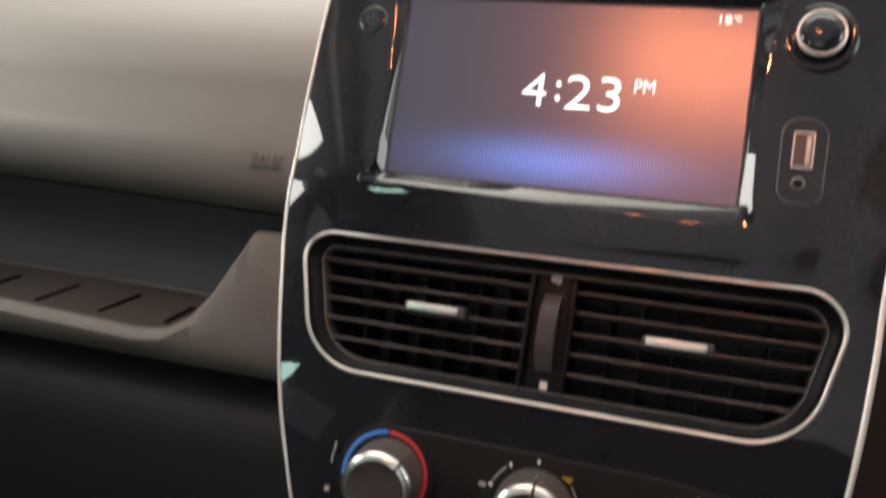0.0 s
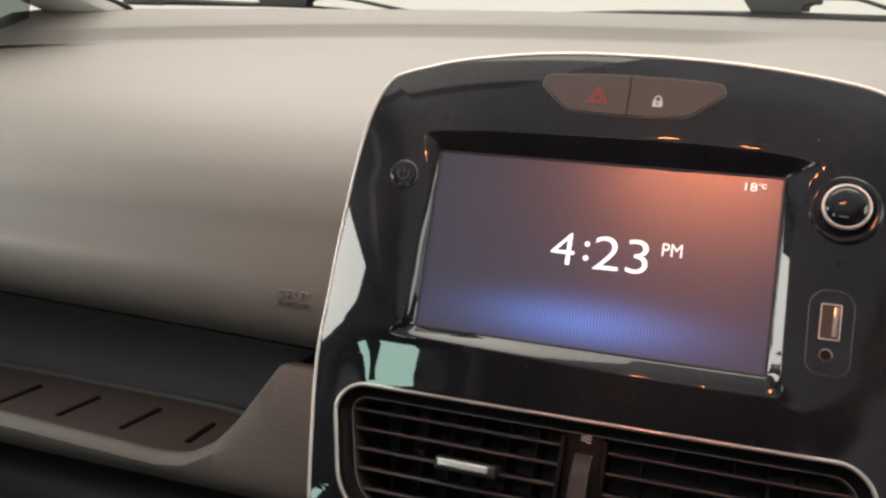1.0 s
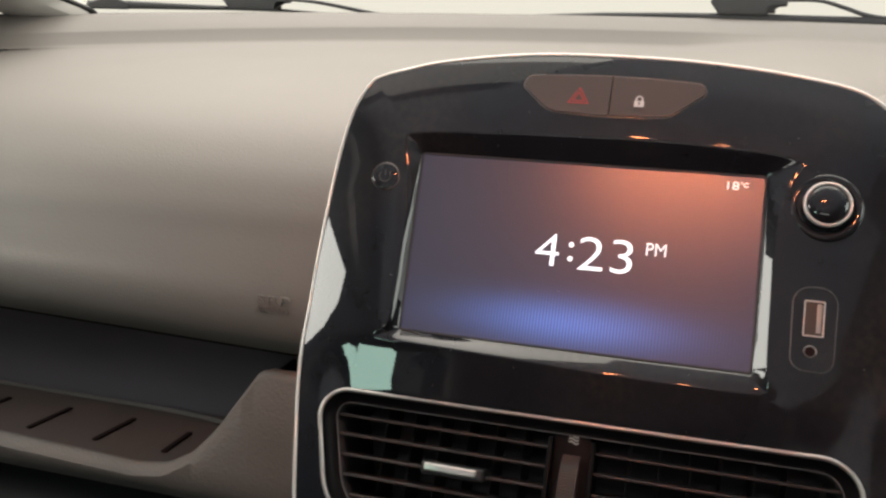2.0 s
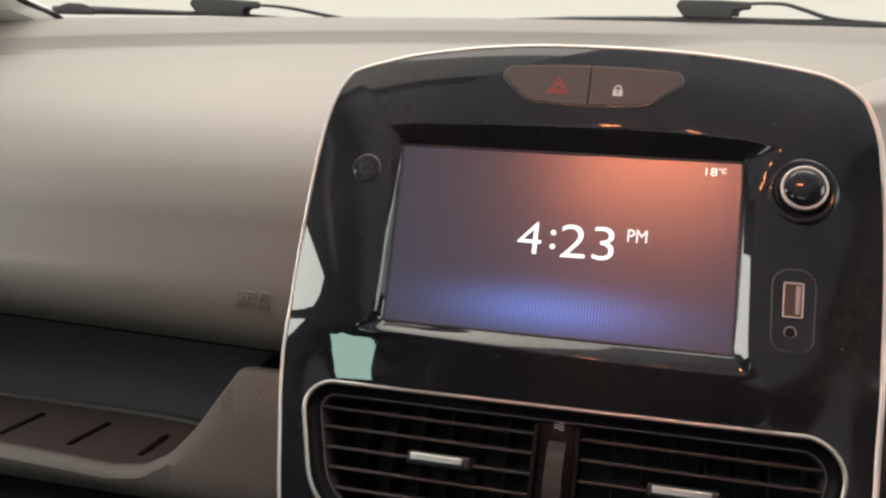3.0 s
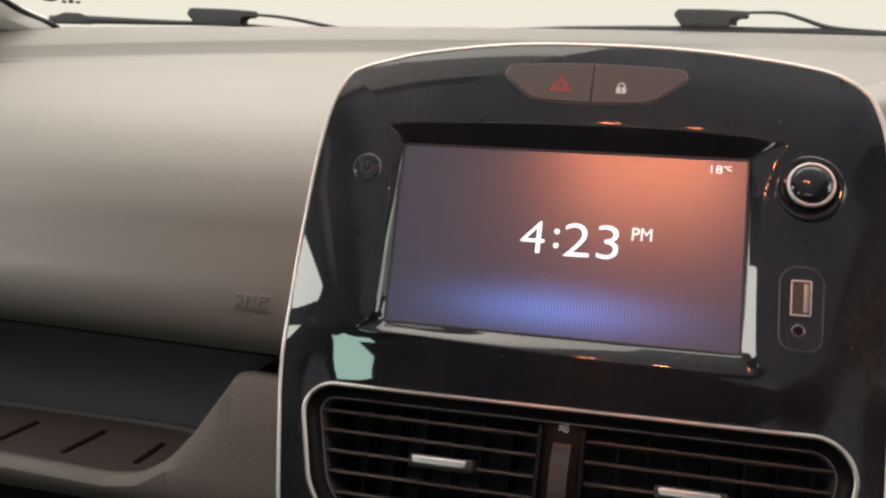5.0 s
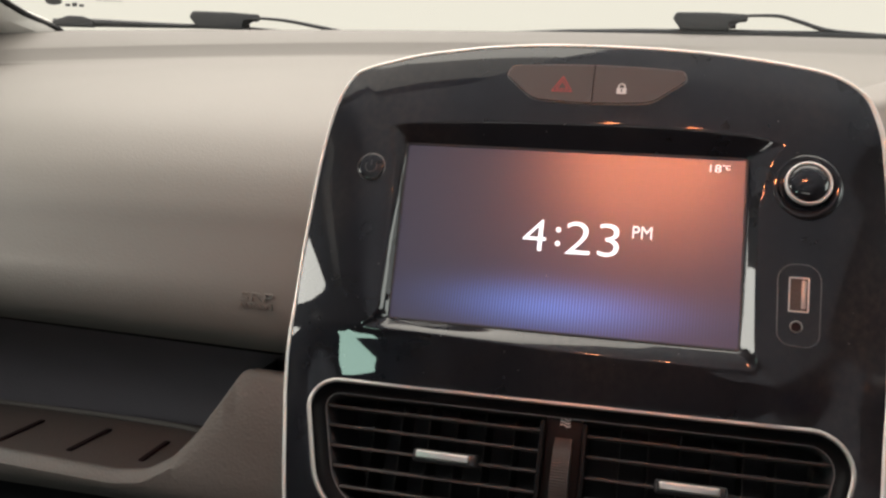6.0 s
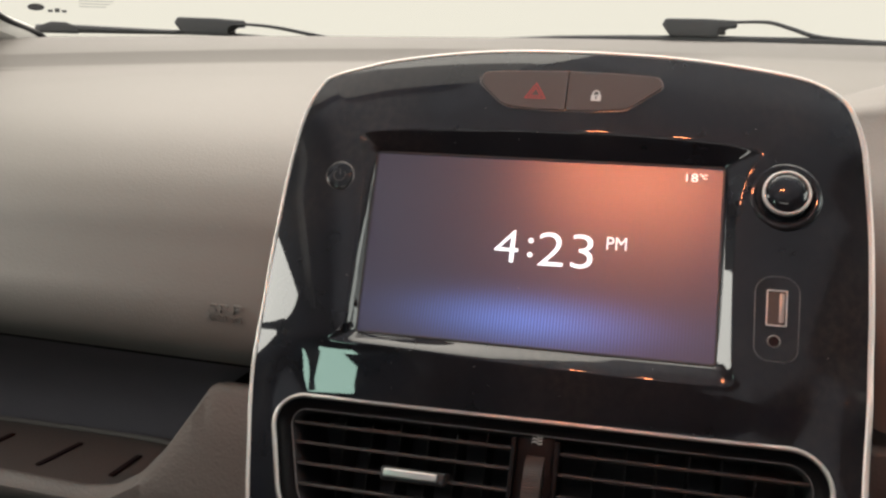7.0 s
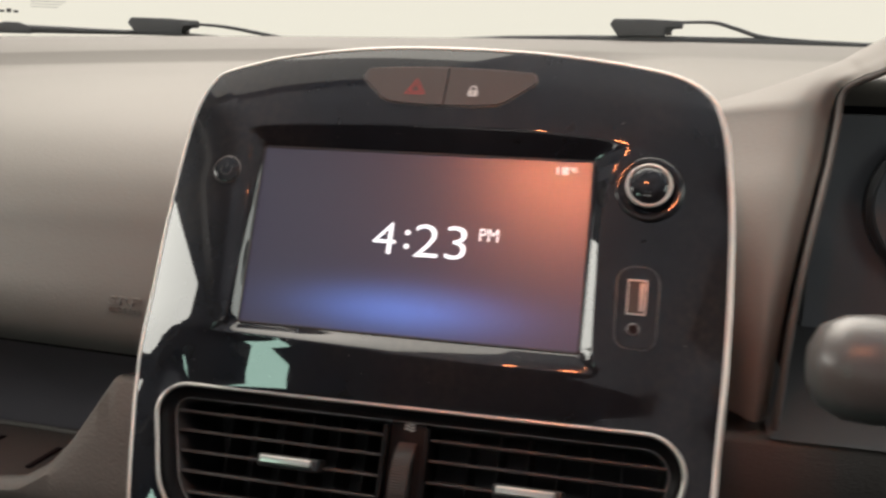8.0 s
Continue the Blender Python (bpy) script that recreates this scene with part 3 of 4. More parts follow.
def binnacle():
    b = thing("instrument_binnacle", Matrix(), "dark hooded instrument binnacle with a grey lip", "binnacle")
    lip = spline(LIP, 6)
    rows, inner = [], []
    for n, p in enumerate(lip):
        k = n / 6
        hood = max(0.0, min(1.0, (k - 7.2) / 1.6, (15.2 - k) / 1.0))
        way = -1 if p.x < 0.37 else 1
        h = max(0.0, min(1.0, (p.z - 0.89) / 0.115))
        # the cheek: a shoulder that falls into a groove beside the lip
        s0 = p + Vector((way * (0.0085 + 0.004 * h), 0.004 + 0.004 * h, 0.001 + 0.003 * h))
        tuck = (1 - h) ** 2
        s1 = s0 + Vector((way * (0.013 + 0.003 * h), -0.004 + 0.005 * h + 0.016 * tuck, 0.001))
        s2 = Vector((0.115 if way < 0 else 0.66, s1.y + 0.004 + 0.016 * h + 0.006 * tuck, s1.z - 0.001 - 0.006 * h))
        g = p + Vector((way * 0.0015, 0.014, 0))
        # the hood: runs back to the glass
        t0, t1, t2, f = p + Vector((0, 0.016, 0.006)), p + Vector((0, 0.066, 0.009)), Vector((p.x, 0.34, p.z - 0.012)), p + Vector((0, 0.002, 0.002))
        line = [a.lerp(c, hood) for a, c in ((g, f), (s0, t0), (s1, t1), (s2, t2))]
        rows.append([tuple(q) for q in spline([tuple(q) for q in line], 5)])
        c = Vector((0.375, p.y, 0.95))
        out = p - c
        inner.append([tuple(p), tuple(c + out * 0.985 + Vector((0, 0.008, 0))), tuple(c + out * 0.95 + Vector((0, 0.06, 0))), (c.x + out.x * 0.93, 0.21, c.z + out.z * 0.93)])
    part("cowl", sheet(rows), SOFT, b, "soft grey cheek and hood")
    part("cowl_lining", sheet(inner), COWL, b, "dark lining of the cowl")
    part("cowl_base", sheet([[(x, y, 0.8745) for y in (0.004, 0.06, 0.12, 0.20)] for x in (0.160, 0.30, 0.44, 0.58)]), MATT, b)
    part("lip", tube([(p.x, p.y, p.z) for p in lip], 0.0015, 8), UNDER, b, "narrow grey edge of the cowl")
    part("instrument_face", box(0.20, 0.55, 0.19, 0.205, 0.86, 1.005), COWL, b)
    for x, r in ((0.272, 0.046), (0.375, 0.055), (0.478, 0.046)):
        part("gauge_ring", lathe([(r, 0.0), (r, 0.006), (r - 0.004, 0.007), (r - 0.006, 0.002)], n=40), SATIN, b).matrix_basis = pose(x, 0.189, 0.955, 90, 0, 0)
    return b


def stalk():
    s = thing("indicator_stalk", pose(0.187, -0.055, 0.9285), "grey rounded control stalk beside the steering column", "stalk")
    end = lathe([(0.0, -0.026), (0.008, -0.0255), (0.0145, -0.022), (0.0183, -0.014), (0.0193, -0.004), (0.0190, 0.0005), (0.0180, 0.0015), (0.0, 0.0015)], n=40)
    end.transform(Matrix.Rotation(radians(90), 4, "Y"))
    part("stalk_end", end, STALK, s)
    sleeve = lathe([(0.0, 0.001), (0.0182, 0.0012), (0.0186, 0.003), (0.0182, 0.014), (0.0165, 0.026), (0.0135, 0.036), (0.012, 0.038), (0.0, 0.038)], n=40)
    sleeve.transform(Matrix.Rotation(radians(90), 4, "Y"))
    part("sleeve", sleeve, KEY, s, "dark brown turning sleeve")
    collar = lathe([(0.0125, 0.037), (0.0160, 0.039), (0.0160, 0.047), (0.0125, 0.049)], n=32)
    collar.transform(Matrix.Rotation(radians(90), 4, "Y"))
    part("collar", collar, SATIN, s)
    part("stem", tube([(0.035, 0, 0), (0.08, 0.01, -0.006), (0.16, 0.04, -0.02)], 0.010, 16), STALK, s)
    # white mark that also paints the pale glint on the sleeve
    part("printed_mark", box(0.010, 0.020, -0.0202, -0.0192, -0.002, 0.002, 0.0003), WHITE, s)
    col = thing("steering_column", Matrix(), "dark plastic shroud of the steering column", "steering column")
    shroud = sheet([[(0.375 + rx * math.cos(a), y, 0.86 + rz * math.sin(a)) for a in [2 * math.pi * k / 24 for k in range(24)]]
                    for y, rx, rz in ((-0.16, 0.001, 0.001), (-0.16, 0.05, 0.045), (-0.14, 0.062, 0.055), (-0.02, 0.085, 0.07), (0.12, 0.11, 0.085))], closed=True)
    part("shroud", shroud, SATIN, col)


binnacle()
stalk()

# ---------------------------------------------------------------- centre console
CONSOLE = pose(0, 0, 0.95, 64, 0, 0)     # x across, y up the raked face, z out of it
LEFT = [(-0.083, -0.235), (-0.1027, -0.172), (-0.1095, -0.145), (-0.1176, -0.100), (-0.1222, -0.075), (-0.1240, -0.050), (-0.1247, -0.0235), (-0.1243, 0.0041), (-0.1230, 0.0325), (-0.1184, 0.0620), (-0.1118, 0.0772), (-0.1050, 0.0822), (-0.0910, 0.0866)]
TOP = [(-0.0770, 0.0903), (-0.0495, 0.0945), (-0.0224, 0.0967), (0.0041, 0.0970), (0.0299, 0.0965), (0.0550, 0.0949), (0.0795, 0.0920), (0.1035, 0.0878)]
RIGHT = [(0.1150, 0.0841), (0.1233, 0.0787), (0.1287, 0.0722), (0.1332, 0.0594), (0.1353, 0.0468), (0.1377, 0.0221), (0.1385, -0.0020), (0.1386, -0.0250), (0.1380, -0.0476), (0.1366, -0.0750), (0.1356, -0.0960), (0.1331, -0.1270), (0.1310, -0.1478), (0.1270, -0.180), (0.119, -0.235)]
OUTER = spline(LEFT + TOP + RIGHT, 4)[::-1]
MARGIN = spline(LEFT + TOP + RIGHT, 12)
SCREEN = rounded([(-0.0758, -0.0425, 0.0012), (0.0780, -0.0425, 0.0012), (0.0776, 0.0425, 0.0012), (-0.0779, 0.0422, 0.0012)], 3)
VENT = rounded([(-0.0950, -0.1342, 0.029), (0.1130, -0.1347, 0.029), (0.1280, -0.0722, 0.016), (-0.1105, -0.0732, 0.012)], 9)
POD = rounded([(-0.0205, 0.0652, 0.012), (-0.004, 0.0639, 0.15), (0.0080, 0.0637, 0.3), (0.0215, 0.0640, 0.15), (0.0345, 0.0650, 0.012), (0.0500, 0.0775, 0.0035), (0.0478, 0.0830, 0.0034), (0.028, 0.0844, 0.3), (0.008, 0.0849, 0.3), (-0.012, 0.0847, 0.3), (-0.0312, 0.0836, 0.0034), (-0.0338, 0.0780, 0.0035)], 6)
CREST = even(spline([(-0.0868, 0.0485), (-0.0790, 0.0512), (-0.0385, 0.0538), (0.0077, 0.0548), (0.0422, 0.0546), (0.0780, 0.0520), (0.0925, 0.0488), (0.0880, 0.0400), (0.0842, 0.0250), (0.0832, 0.0100),
                (0.0834, -0.0150), (0.0838, -0.0330), (0.0845, -0.0425), (0.0858, -0.0480), (0.0840, -0.0510), (0.0780, -0.0516), (0.0450, -0.0517), (0.0101, -0.0512), (-0.0265, -0.0500), (-0.0640, -0.0490),
                (-0.0868, -0.0485), (-0.0822, -0.0400), (-0.0812, -0.0180), (-0.0820, 0.0090), (-0.0838, 0.0300), (-0.0862, 0.0440)], 24, True), 0.0016)
PORT = rounded([(0.0921, -0.0388, 0.0055), (0.1090, -0.0392, 0.0055), (0.1092, -0.0040, 0.007), (0.0915, -0.0046, 0.007)], 7)


def face_height(p):
    """How far the glossy face stands out at the (n, 2) places."""
    u, v = p[:, 0], p[:, 1]
    # the face rolls back towards its rim; below the display a shallow dish leads down to the vent
    def eased(at, values, soft):
        return sum(np.interp(v + k * soft, at, values) for k in range(-3, 4)) / 7
    edge = away(p, MARGIN)
    # below the sill the steep flank dies away, gently along the rim and at once further in
    inward = np.clip((edge - 0.010) / 0.018, 0, 1)
    inward = inward * inward * (3 - 2 * inward)
    beyond = np.clip((u - 0.081) / 0.010, 0, 1)
    low = (eased([-0.051, -0.045], [1.0, 0.0], 0.0006) * (1 - beyond) + eased([-0.078, -0.042], [1.0, 0.0], 0.003) * beyond) * inward + eased([-0.060, -0.036], [1.0, 0.0], 0.002) * (1 - inward)
    bevel = 3.25 * np.clip(0.0578 - edge, 0, 1) ** 2
    top = eased([0.028, 0.055], [0.0, 1.0], 0.002)
    bevel = bevel * (1 - top) + top * 0.0085 * np.clip(1 - edge / 0.046, 0, 1) ** 2
    roll = bevel * (1 - low) + low * (0.55 * np.clip(0.105 - edge, 0, 1) ** 2 + 2.0 * np.clip(0.026 - edge, 0, 1) ** 2)
    dish = (eased([-0.0740, -0.0475], [0.0046, 0.0], 0.0004) * (1 - beyond) + eased([-0.0740, -0.0475], [0.0046, 0.0], 0.0035) * 0.76 * beyond) * (0.25 + 0.75 * inward)
    w = 0.0062 - dish - roll
    foot = eased([-0.132, -0.078], [1.0, 0.0], 0.004)
    w = w * (1 - foot) + foot * (0.0012 + 0.092 * (v + 0.115) + 0.10 * u * u)
    # the face lies a little lower on the knob's side of the display
    w = w - 0.0009 * np.clip((u - 0.055) / 0.022, 0, 1) * eased([-0.054, -0.036], [0.0, 1.0], 0.001) * (1 - top)
    # the recess round the display: flat sloping walls with a crisp crest, the left one softly rounded
    inner, outer = away(p, SCREEN), np.where(inside(p, CREST), away(p, CREST), 0.0)
    near = inner / (inner + outer + 1e-9)
    flat = np.where(near < 0.86, near * 1.07, 0.9202 + 0.0798 * (1 - ((1 - near) / 0.14) ** 2))
    blade = np.where(near < 0.12, 2.0 * near, np.where(near < 0.62, 0.24 + 1.2 * (near - 0.12), 1 - 0.16 * ((1 - near) / 0.38) ** 2.85))
    side = np.clip((-0.0745 - u) / 0.004, 0, 1) * np.clip((v + 0.046) / 0.006, 0, 1) * np.clip((0.048 - v) / 0.012, 0, 1)
    # the sill and the wall on the knob's side are steeper at their foot
    step = 0.14 * np.clip((u + 0.075) / 0.13, 0, 1) * np.clip((-0.0415 - v) / 0.002, 0, 1)
    step = np.maximum(step, 0.15 * np.clip((u - 0.0776) / 0.0008, 0, 1) * np.clip((0.044 - v) / 0.004, 0, 1)) + 1e-6
    sill = np.where(near < step, near * 1.6, step * 1.6 + (flat - step * 1.07) * (1 - 1.6 * step) / (1 - step * 1.07))
    rise = sill * (1 - side) + blade * side
    # a soft shoulder carries the left wall on towards the button
    ease = 0.0009 * np.clip(1 - away(p, CREST) / 0.006, 0, 1) ** 2 * np.clip((-0.078 - u) / 0.003, 0, 1) * np.clip((0.040 - v) / 0.02, 0, 1) * np.clip((v + 0.040) / 0.02, 0, 1)
    w = w - np.where(inside(p, CREST), 0.0009 * np.clip((-0.078 - u) / 0.003, 0, 1) * np.clip((0.040 - v) / 0.02, 0, 1) * np.clip((v + 0.040) / 0.02, 0, 1), ease)
    return np.where(inside(p, SCREEN), 0.0002 - 1.05 * away(p, SCREEN), 0.0002 + (w - 0.0002) * rise)


def fascia(parent):
    holes = [SCREEN, VENT, POD, PORT]
    pts, edges = [], []
    for ring in [OUTER] + holes:
        a = len(pts)
        pts += [Vector((q.x, q.y)) for q in ring]
        edges += [(a + i, a + (i + 1) % len(ring)) for i in range(len(ring))]
    fill = [(-0.13 + 0.0024 * i, -0.236 + 0.0024 * j) for i in range(114) for j in range(140)]
    # a finer net over the walls of the recess, with rows along the crest
    net = np.array([(-0.100 + 0.00105 * i, -0.062 + 0.00105 * j) for i in range(190) for j in range(116)])
    net = net[~inside(net, SCREEN) & (away(net, SCREEN) > 0.0006) & (inside(net, CREST) | (away(net, CREST) < 0.005))]
    net = net[away(net, CREST) > 0.0030]
    fill += [tuple(q) for q in net.tolist()] + [(q.x, q.y) for d in (-0.0026, -0.0018, -0.0011, -0.0005, 0.0, 0.0003, 0.0006, 0.0009, 0.0012, 0.0016, 0.0020, 0.0026) for q in inset(CREST, d)]
    fill += [(q.x, q.y) for d in (-0.0009, -0.0018) for q in inset(SCREEN, d)]
    for d in (0.002, 0.004, 0.007, 0.010):
        fill += [(q.x, q.y) for q in inset(OUTER, d)]
    f = np.array(fill)
    ok = inside(f, OUTER) & (away(f, OUTER) > 0.0008)
    grid = np.arange(len(f)) < 114 * 140
    ok &= ~(grid & (inside(f, CREST) | (away(f, CREST) < 0.0055) | (away(f, OUTER) < 0.0115)))
    for h in holes:
        ok &= ~inside(f, h) & (away(f, h) > 0.0006)
    pts += [Vector(q) for q in f[ok]]
    verts, _, faces, *_ = delaunay_2d_cdt(pts, edges, [], 0, 1e-7)
    xy = np.array([(q.x, q.y) for q in verts])
    mid = np.array([xy[list(t)].mean(0) for t in faces])
    keep = inside(mid, OUTER)
    for h in holes:
        keep &= ~inside(mid, h)
    high = face_height(xy)
    me = bpy.data.meshes.new("fascia")
    me.from_pydata([(x, y, z) for (x, y), z in zip(xy.tolist(), high.tolist())], [], [tuple(t) for t, k in zip(faces, keep) if k])
    me.materials.append(GLOSS)
    me.shade_smooth()
    e = 0.00015
    dx = (face_height(xy + (e, 0)) - face_height(xy - (e, 0))) / (2 * e)
    dy = (face_height(xy + (0, e)) - face_height(xy - (0, e))) / (2 * e)
    normals = np.stack([-dx, -dy, np.ones(len(xy))], 1)
    normals /= np.linalg.norm(normals, axis=1)[:, None]
    me.normals_split_custom_set_from_vertices(normals.tolist())
    ob = new("fascia", me)
    ob.parent = parent
    return tagged(ob, "glossy piano-black face")


def edge_rim(outline, out, height):
    """Heights along an outline that lies on the face."""
    p = inset(outline, -out)
    h = face_height(np.array([(q.x, q.y) for q in outline]))
    return [(q.x, q.y, float(z) + height) for q, z in zip(p, h)]


def console():
    c = thing("centre_console", CONSOLE, "glossy piano-black centre console with a thin silver rim", "console")
    fascia(c)
    part("rim", tube(edge_rim(OUTER, -0.0007, 0.0)[1:-1], 0.00125, 10, taper=lambda t: 0.72 + 0.36 * max(0, min(1, (0.40 - t) / 0.10)) * min(1, 0.4 + t / 0.15)), TRIM, c, "thin bright silver rim")
    h = face_height(np.array([(q.x, q.y) for q in OUTER]))
    rows = [[(q.x, q.y, z - 0.001) for q, z in zip(OUTER, h)]] + [[(q.x * k, q.y * k, z) for q in OUTER] for k, z in ((0.985, -0.02), (0.96, -0.08), (0.94, -0.16))]
    part("body", sheet(rows, closed=True), SATIN, c, "dark sides behind the rim")
    return c


console()


def display():
    d = thing("infotainment_display", CONSOLE, "lit car display showing the time in white on dim violet", "display")
    part("panel", slab(SCREEN, -0.004, 0.0, 0.0), DISPLAY, d, "lit screen with a blue glow along its foot", False)
    part("hour", lettering("4", -0.0180, -0.0074, -0.0058, 0.0088, 0.0002, thin=0.012), DIGIT, d)
    dots = lathe([(0, 0.0002), (0.00115, 0.0002), (0.00115, 0.0004), (0, 0.0004)], (-0.0022, 0.0046), 16)
    lathe([(0, 0.0002), (0.00115, 0.0002), (0.00115, 0.0004), (0, 0.0004)], (-0.0021, -0.0018), 16, dots)
    part("colon", dots, DIGIT, d)
    part("minute_count", lettering("23", 0.0014, 0.0250, -0.0062, 0.0088, 0.0002, thin=0.012), DIGIT, d)
    part("half_day", lettering("PM", 0.0306, 0.0390, 0.0030, 0.0086, 0.0002, thin=0.010), DIGIT, d)
    part("temperature", lettering("18", 0.0619, 0.0667, 0.0358, 0.0393, 0.0002, thin=0.012), DIGIT, d)
    part("unit", lettering("°C", 0.0674, 0.0706, 0.0372, 0.0393, 0.0002), DIGIT, d)
    part("surround", tube([(q.x, q.y, 0.0004) for q in SCREEN], 0.0005, 6, True), MATT, d)


def at_height(outline, v):
    """The leftmost and rightmost places of an outline at the height v."""
    xs = []
    for a, b in zip(outline, outline[1:] + outline[:1]):
        if (a.y > v) != (b.y > v):
            xs.append(a.x + (b.x - a.x) * (v - a.y) / (b.y - a.y))
    return min(xs), max(xs)


def air_vent():
    a = thing("air_vent", CONSOLE, "black twin air vent with thin slats in a silver frame", "air vent")
    h = face_height(np.array([(q.x, q.y) for q in VENT]))
    ring = [(q.x, q.y, float(z)) for q, z in zip(VENT, h)]
    part("frame", tube([(x, y, z + 0.0002) for x, y, z in ring], 0.0010, 12, True), FRAME, a, "satin silver frame")
    loops = [[(x, y, z) for x, y, z in ring]]
    for d, z in ((0.0009, -0.0014), (0.0020, -0.0032), (0.0032, -0.0045), (0.0044, -0.0054), (0.0055, -0.0060)):
        loops.append([(q.x, q.y, z) for q in inset(VENT, d)])
    part("inner_bezel", sheet(loops, closed=True), BAND, a, "black band inside the frame")
    loops = [[(q.x, q.y, z) for q in inset(VENT, d)] for d, z in ((0.0055, -0.0066), (0.0059, -0.010), (0.0061, -0.030), (0.0061, -0.055))]
    bm = sheet(loops, closed=True)
    bm.faces.new([v for v in bm.verts][-len(VENT):])
    part("housing", bm, MATT, a, "black moulded duct")
    part("inner_edge", tube([(q.x, q.y, -0.0064) for q in inset(VENT, 0.0055)], 0.0004, 6, True), EDGE, a, "fine bright edge of the duct")
    heights = (-0.0848, -0.0934, -0.1024, -0.1112, -0.1200)
    for side in (0, 1):
        for k, v in enumerate(heights):
            lo, hi = at_height(inset(VENT, 0.0061), v)
            x0, x1 = (lo, -0.0025) if side == 0 else (0.0185, hi)
            slat = slab(rounded([(-0.0008, -0.016, 0.0006), (0.0008, -0.016, 0.0006), (0.0007, 0.0, 0.0006), (-0.0007, 0.0, 0.0006)], 3), x0, x1)
            slat.transform(Matrix(((0, 0, 1, 0), (1, 0, 0, v), (0, 1, 0, -0.0075), (0, 0, 0, 1))))
            part("slat", slat, SLAT, a)
        xs = [-0.084 + 0.0135 * i for i in range(6)] if side == 0 else [0.0315 + 0.0135 * i for i in range(6)]
        for x in xs:
            part("vane", box(x - 0.0005, x + 0.0005, -0.128, -0.078, -0.054, -0.030, 0.0003, segments=1), SLAT, a)
        x0, x1 = ((-0.0564, -0.0279), (0.0478, 0.0768))[side]
        tab = slab(rounded([(x0, -0.1046, 0.0011), (x1, -0.1046, 0.0011), (x1, -0.0988, 0.0011), (x0, -0.0988, 0.0011)], 4), -0.012, -0.0010, 0.0012)
        part("tab", tab, SATIN, a, "slat tab with a bright bar")
        bar = slab(rounded([(x0 + 0.0015, -0.1030, 0.0009), (x1 - 0.0030, -0.1030, 0.0009), (x1 - 0.0030, -0.0995, 0.0009), (x0 + 0.0015, -0.0995, 0.0009)], 4), -0.0016, 0.0006, 0.0008)
        part("bar", bar, CHROME, a)
    for x in (-0.0012, 0.0172):
        part("divider", box(x - 0.0010, x + 0.0010, -0.1285, -0.0800, -0.030, -0.0045, 0.0006), DUCT, a)
    part("centre_plate", box(-0.0002, 0.0162, -0.1300, -0.0762, -0.030, -0.0085, 0.0008), DUCT, a)
    teeth = [((0.0190 if i % 4 < 2 else 0.0187), 2 * math.pi * i / 400) for i in range(400)]
    wheel = slab([Vector((r * math.cos(b), r * math.sin(b))) for r, b in teeth], -0.0038, 0.0038, 0.0)
    wheel.transform(Matrix.Rotation(radians(90), 4, "Y"))
    part("thumbwheel", wheel, SLAT, a, "ribbed grey thumbwheel", False).matrix_basis = pose(0.0083, -0.1035, -0.0175)
    for k in range(3):
        y = -0.0787 - 0.0013 * k
        wave = spline([(0.0062, y, -0.0082), (0.0072, y + 0.0005, -0.0082), (0.0083, y, -0.0082), (0.0094, y - 0.0005, -0.0082), (0.0105, y, -0.0082)], 4)
        part("open_mark", tube(wave, 0.0003, 5), WHITE, a)
    part("shut_mark", box(0.0076, 0.0108, -0.1278, -0.1246, -0.0086, -0.0082), WHITE, a, smooth=False)


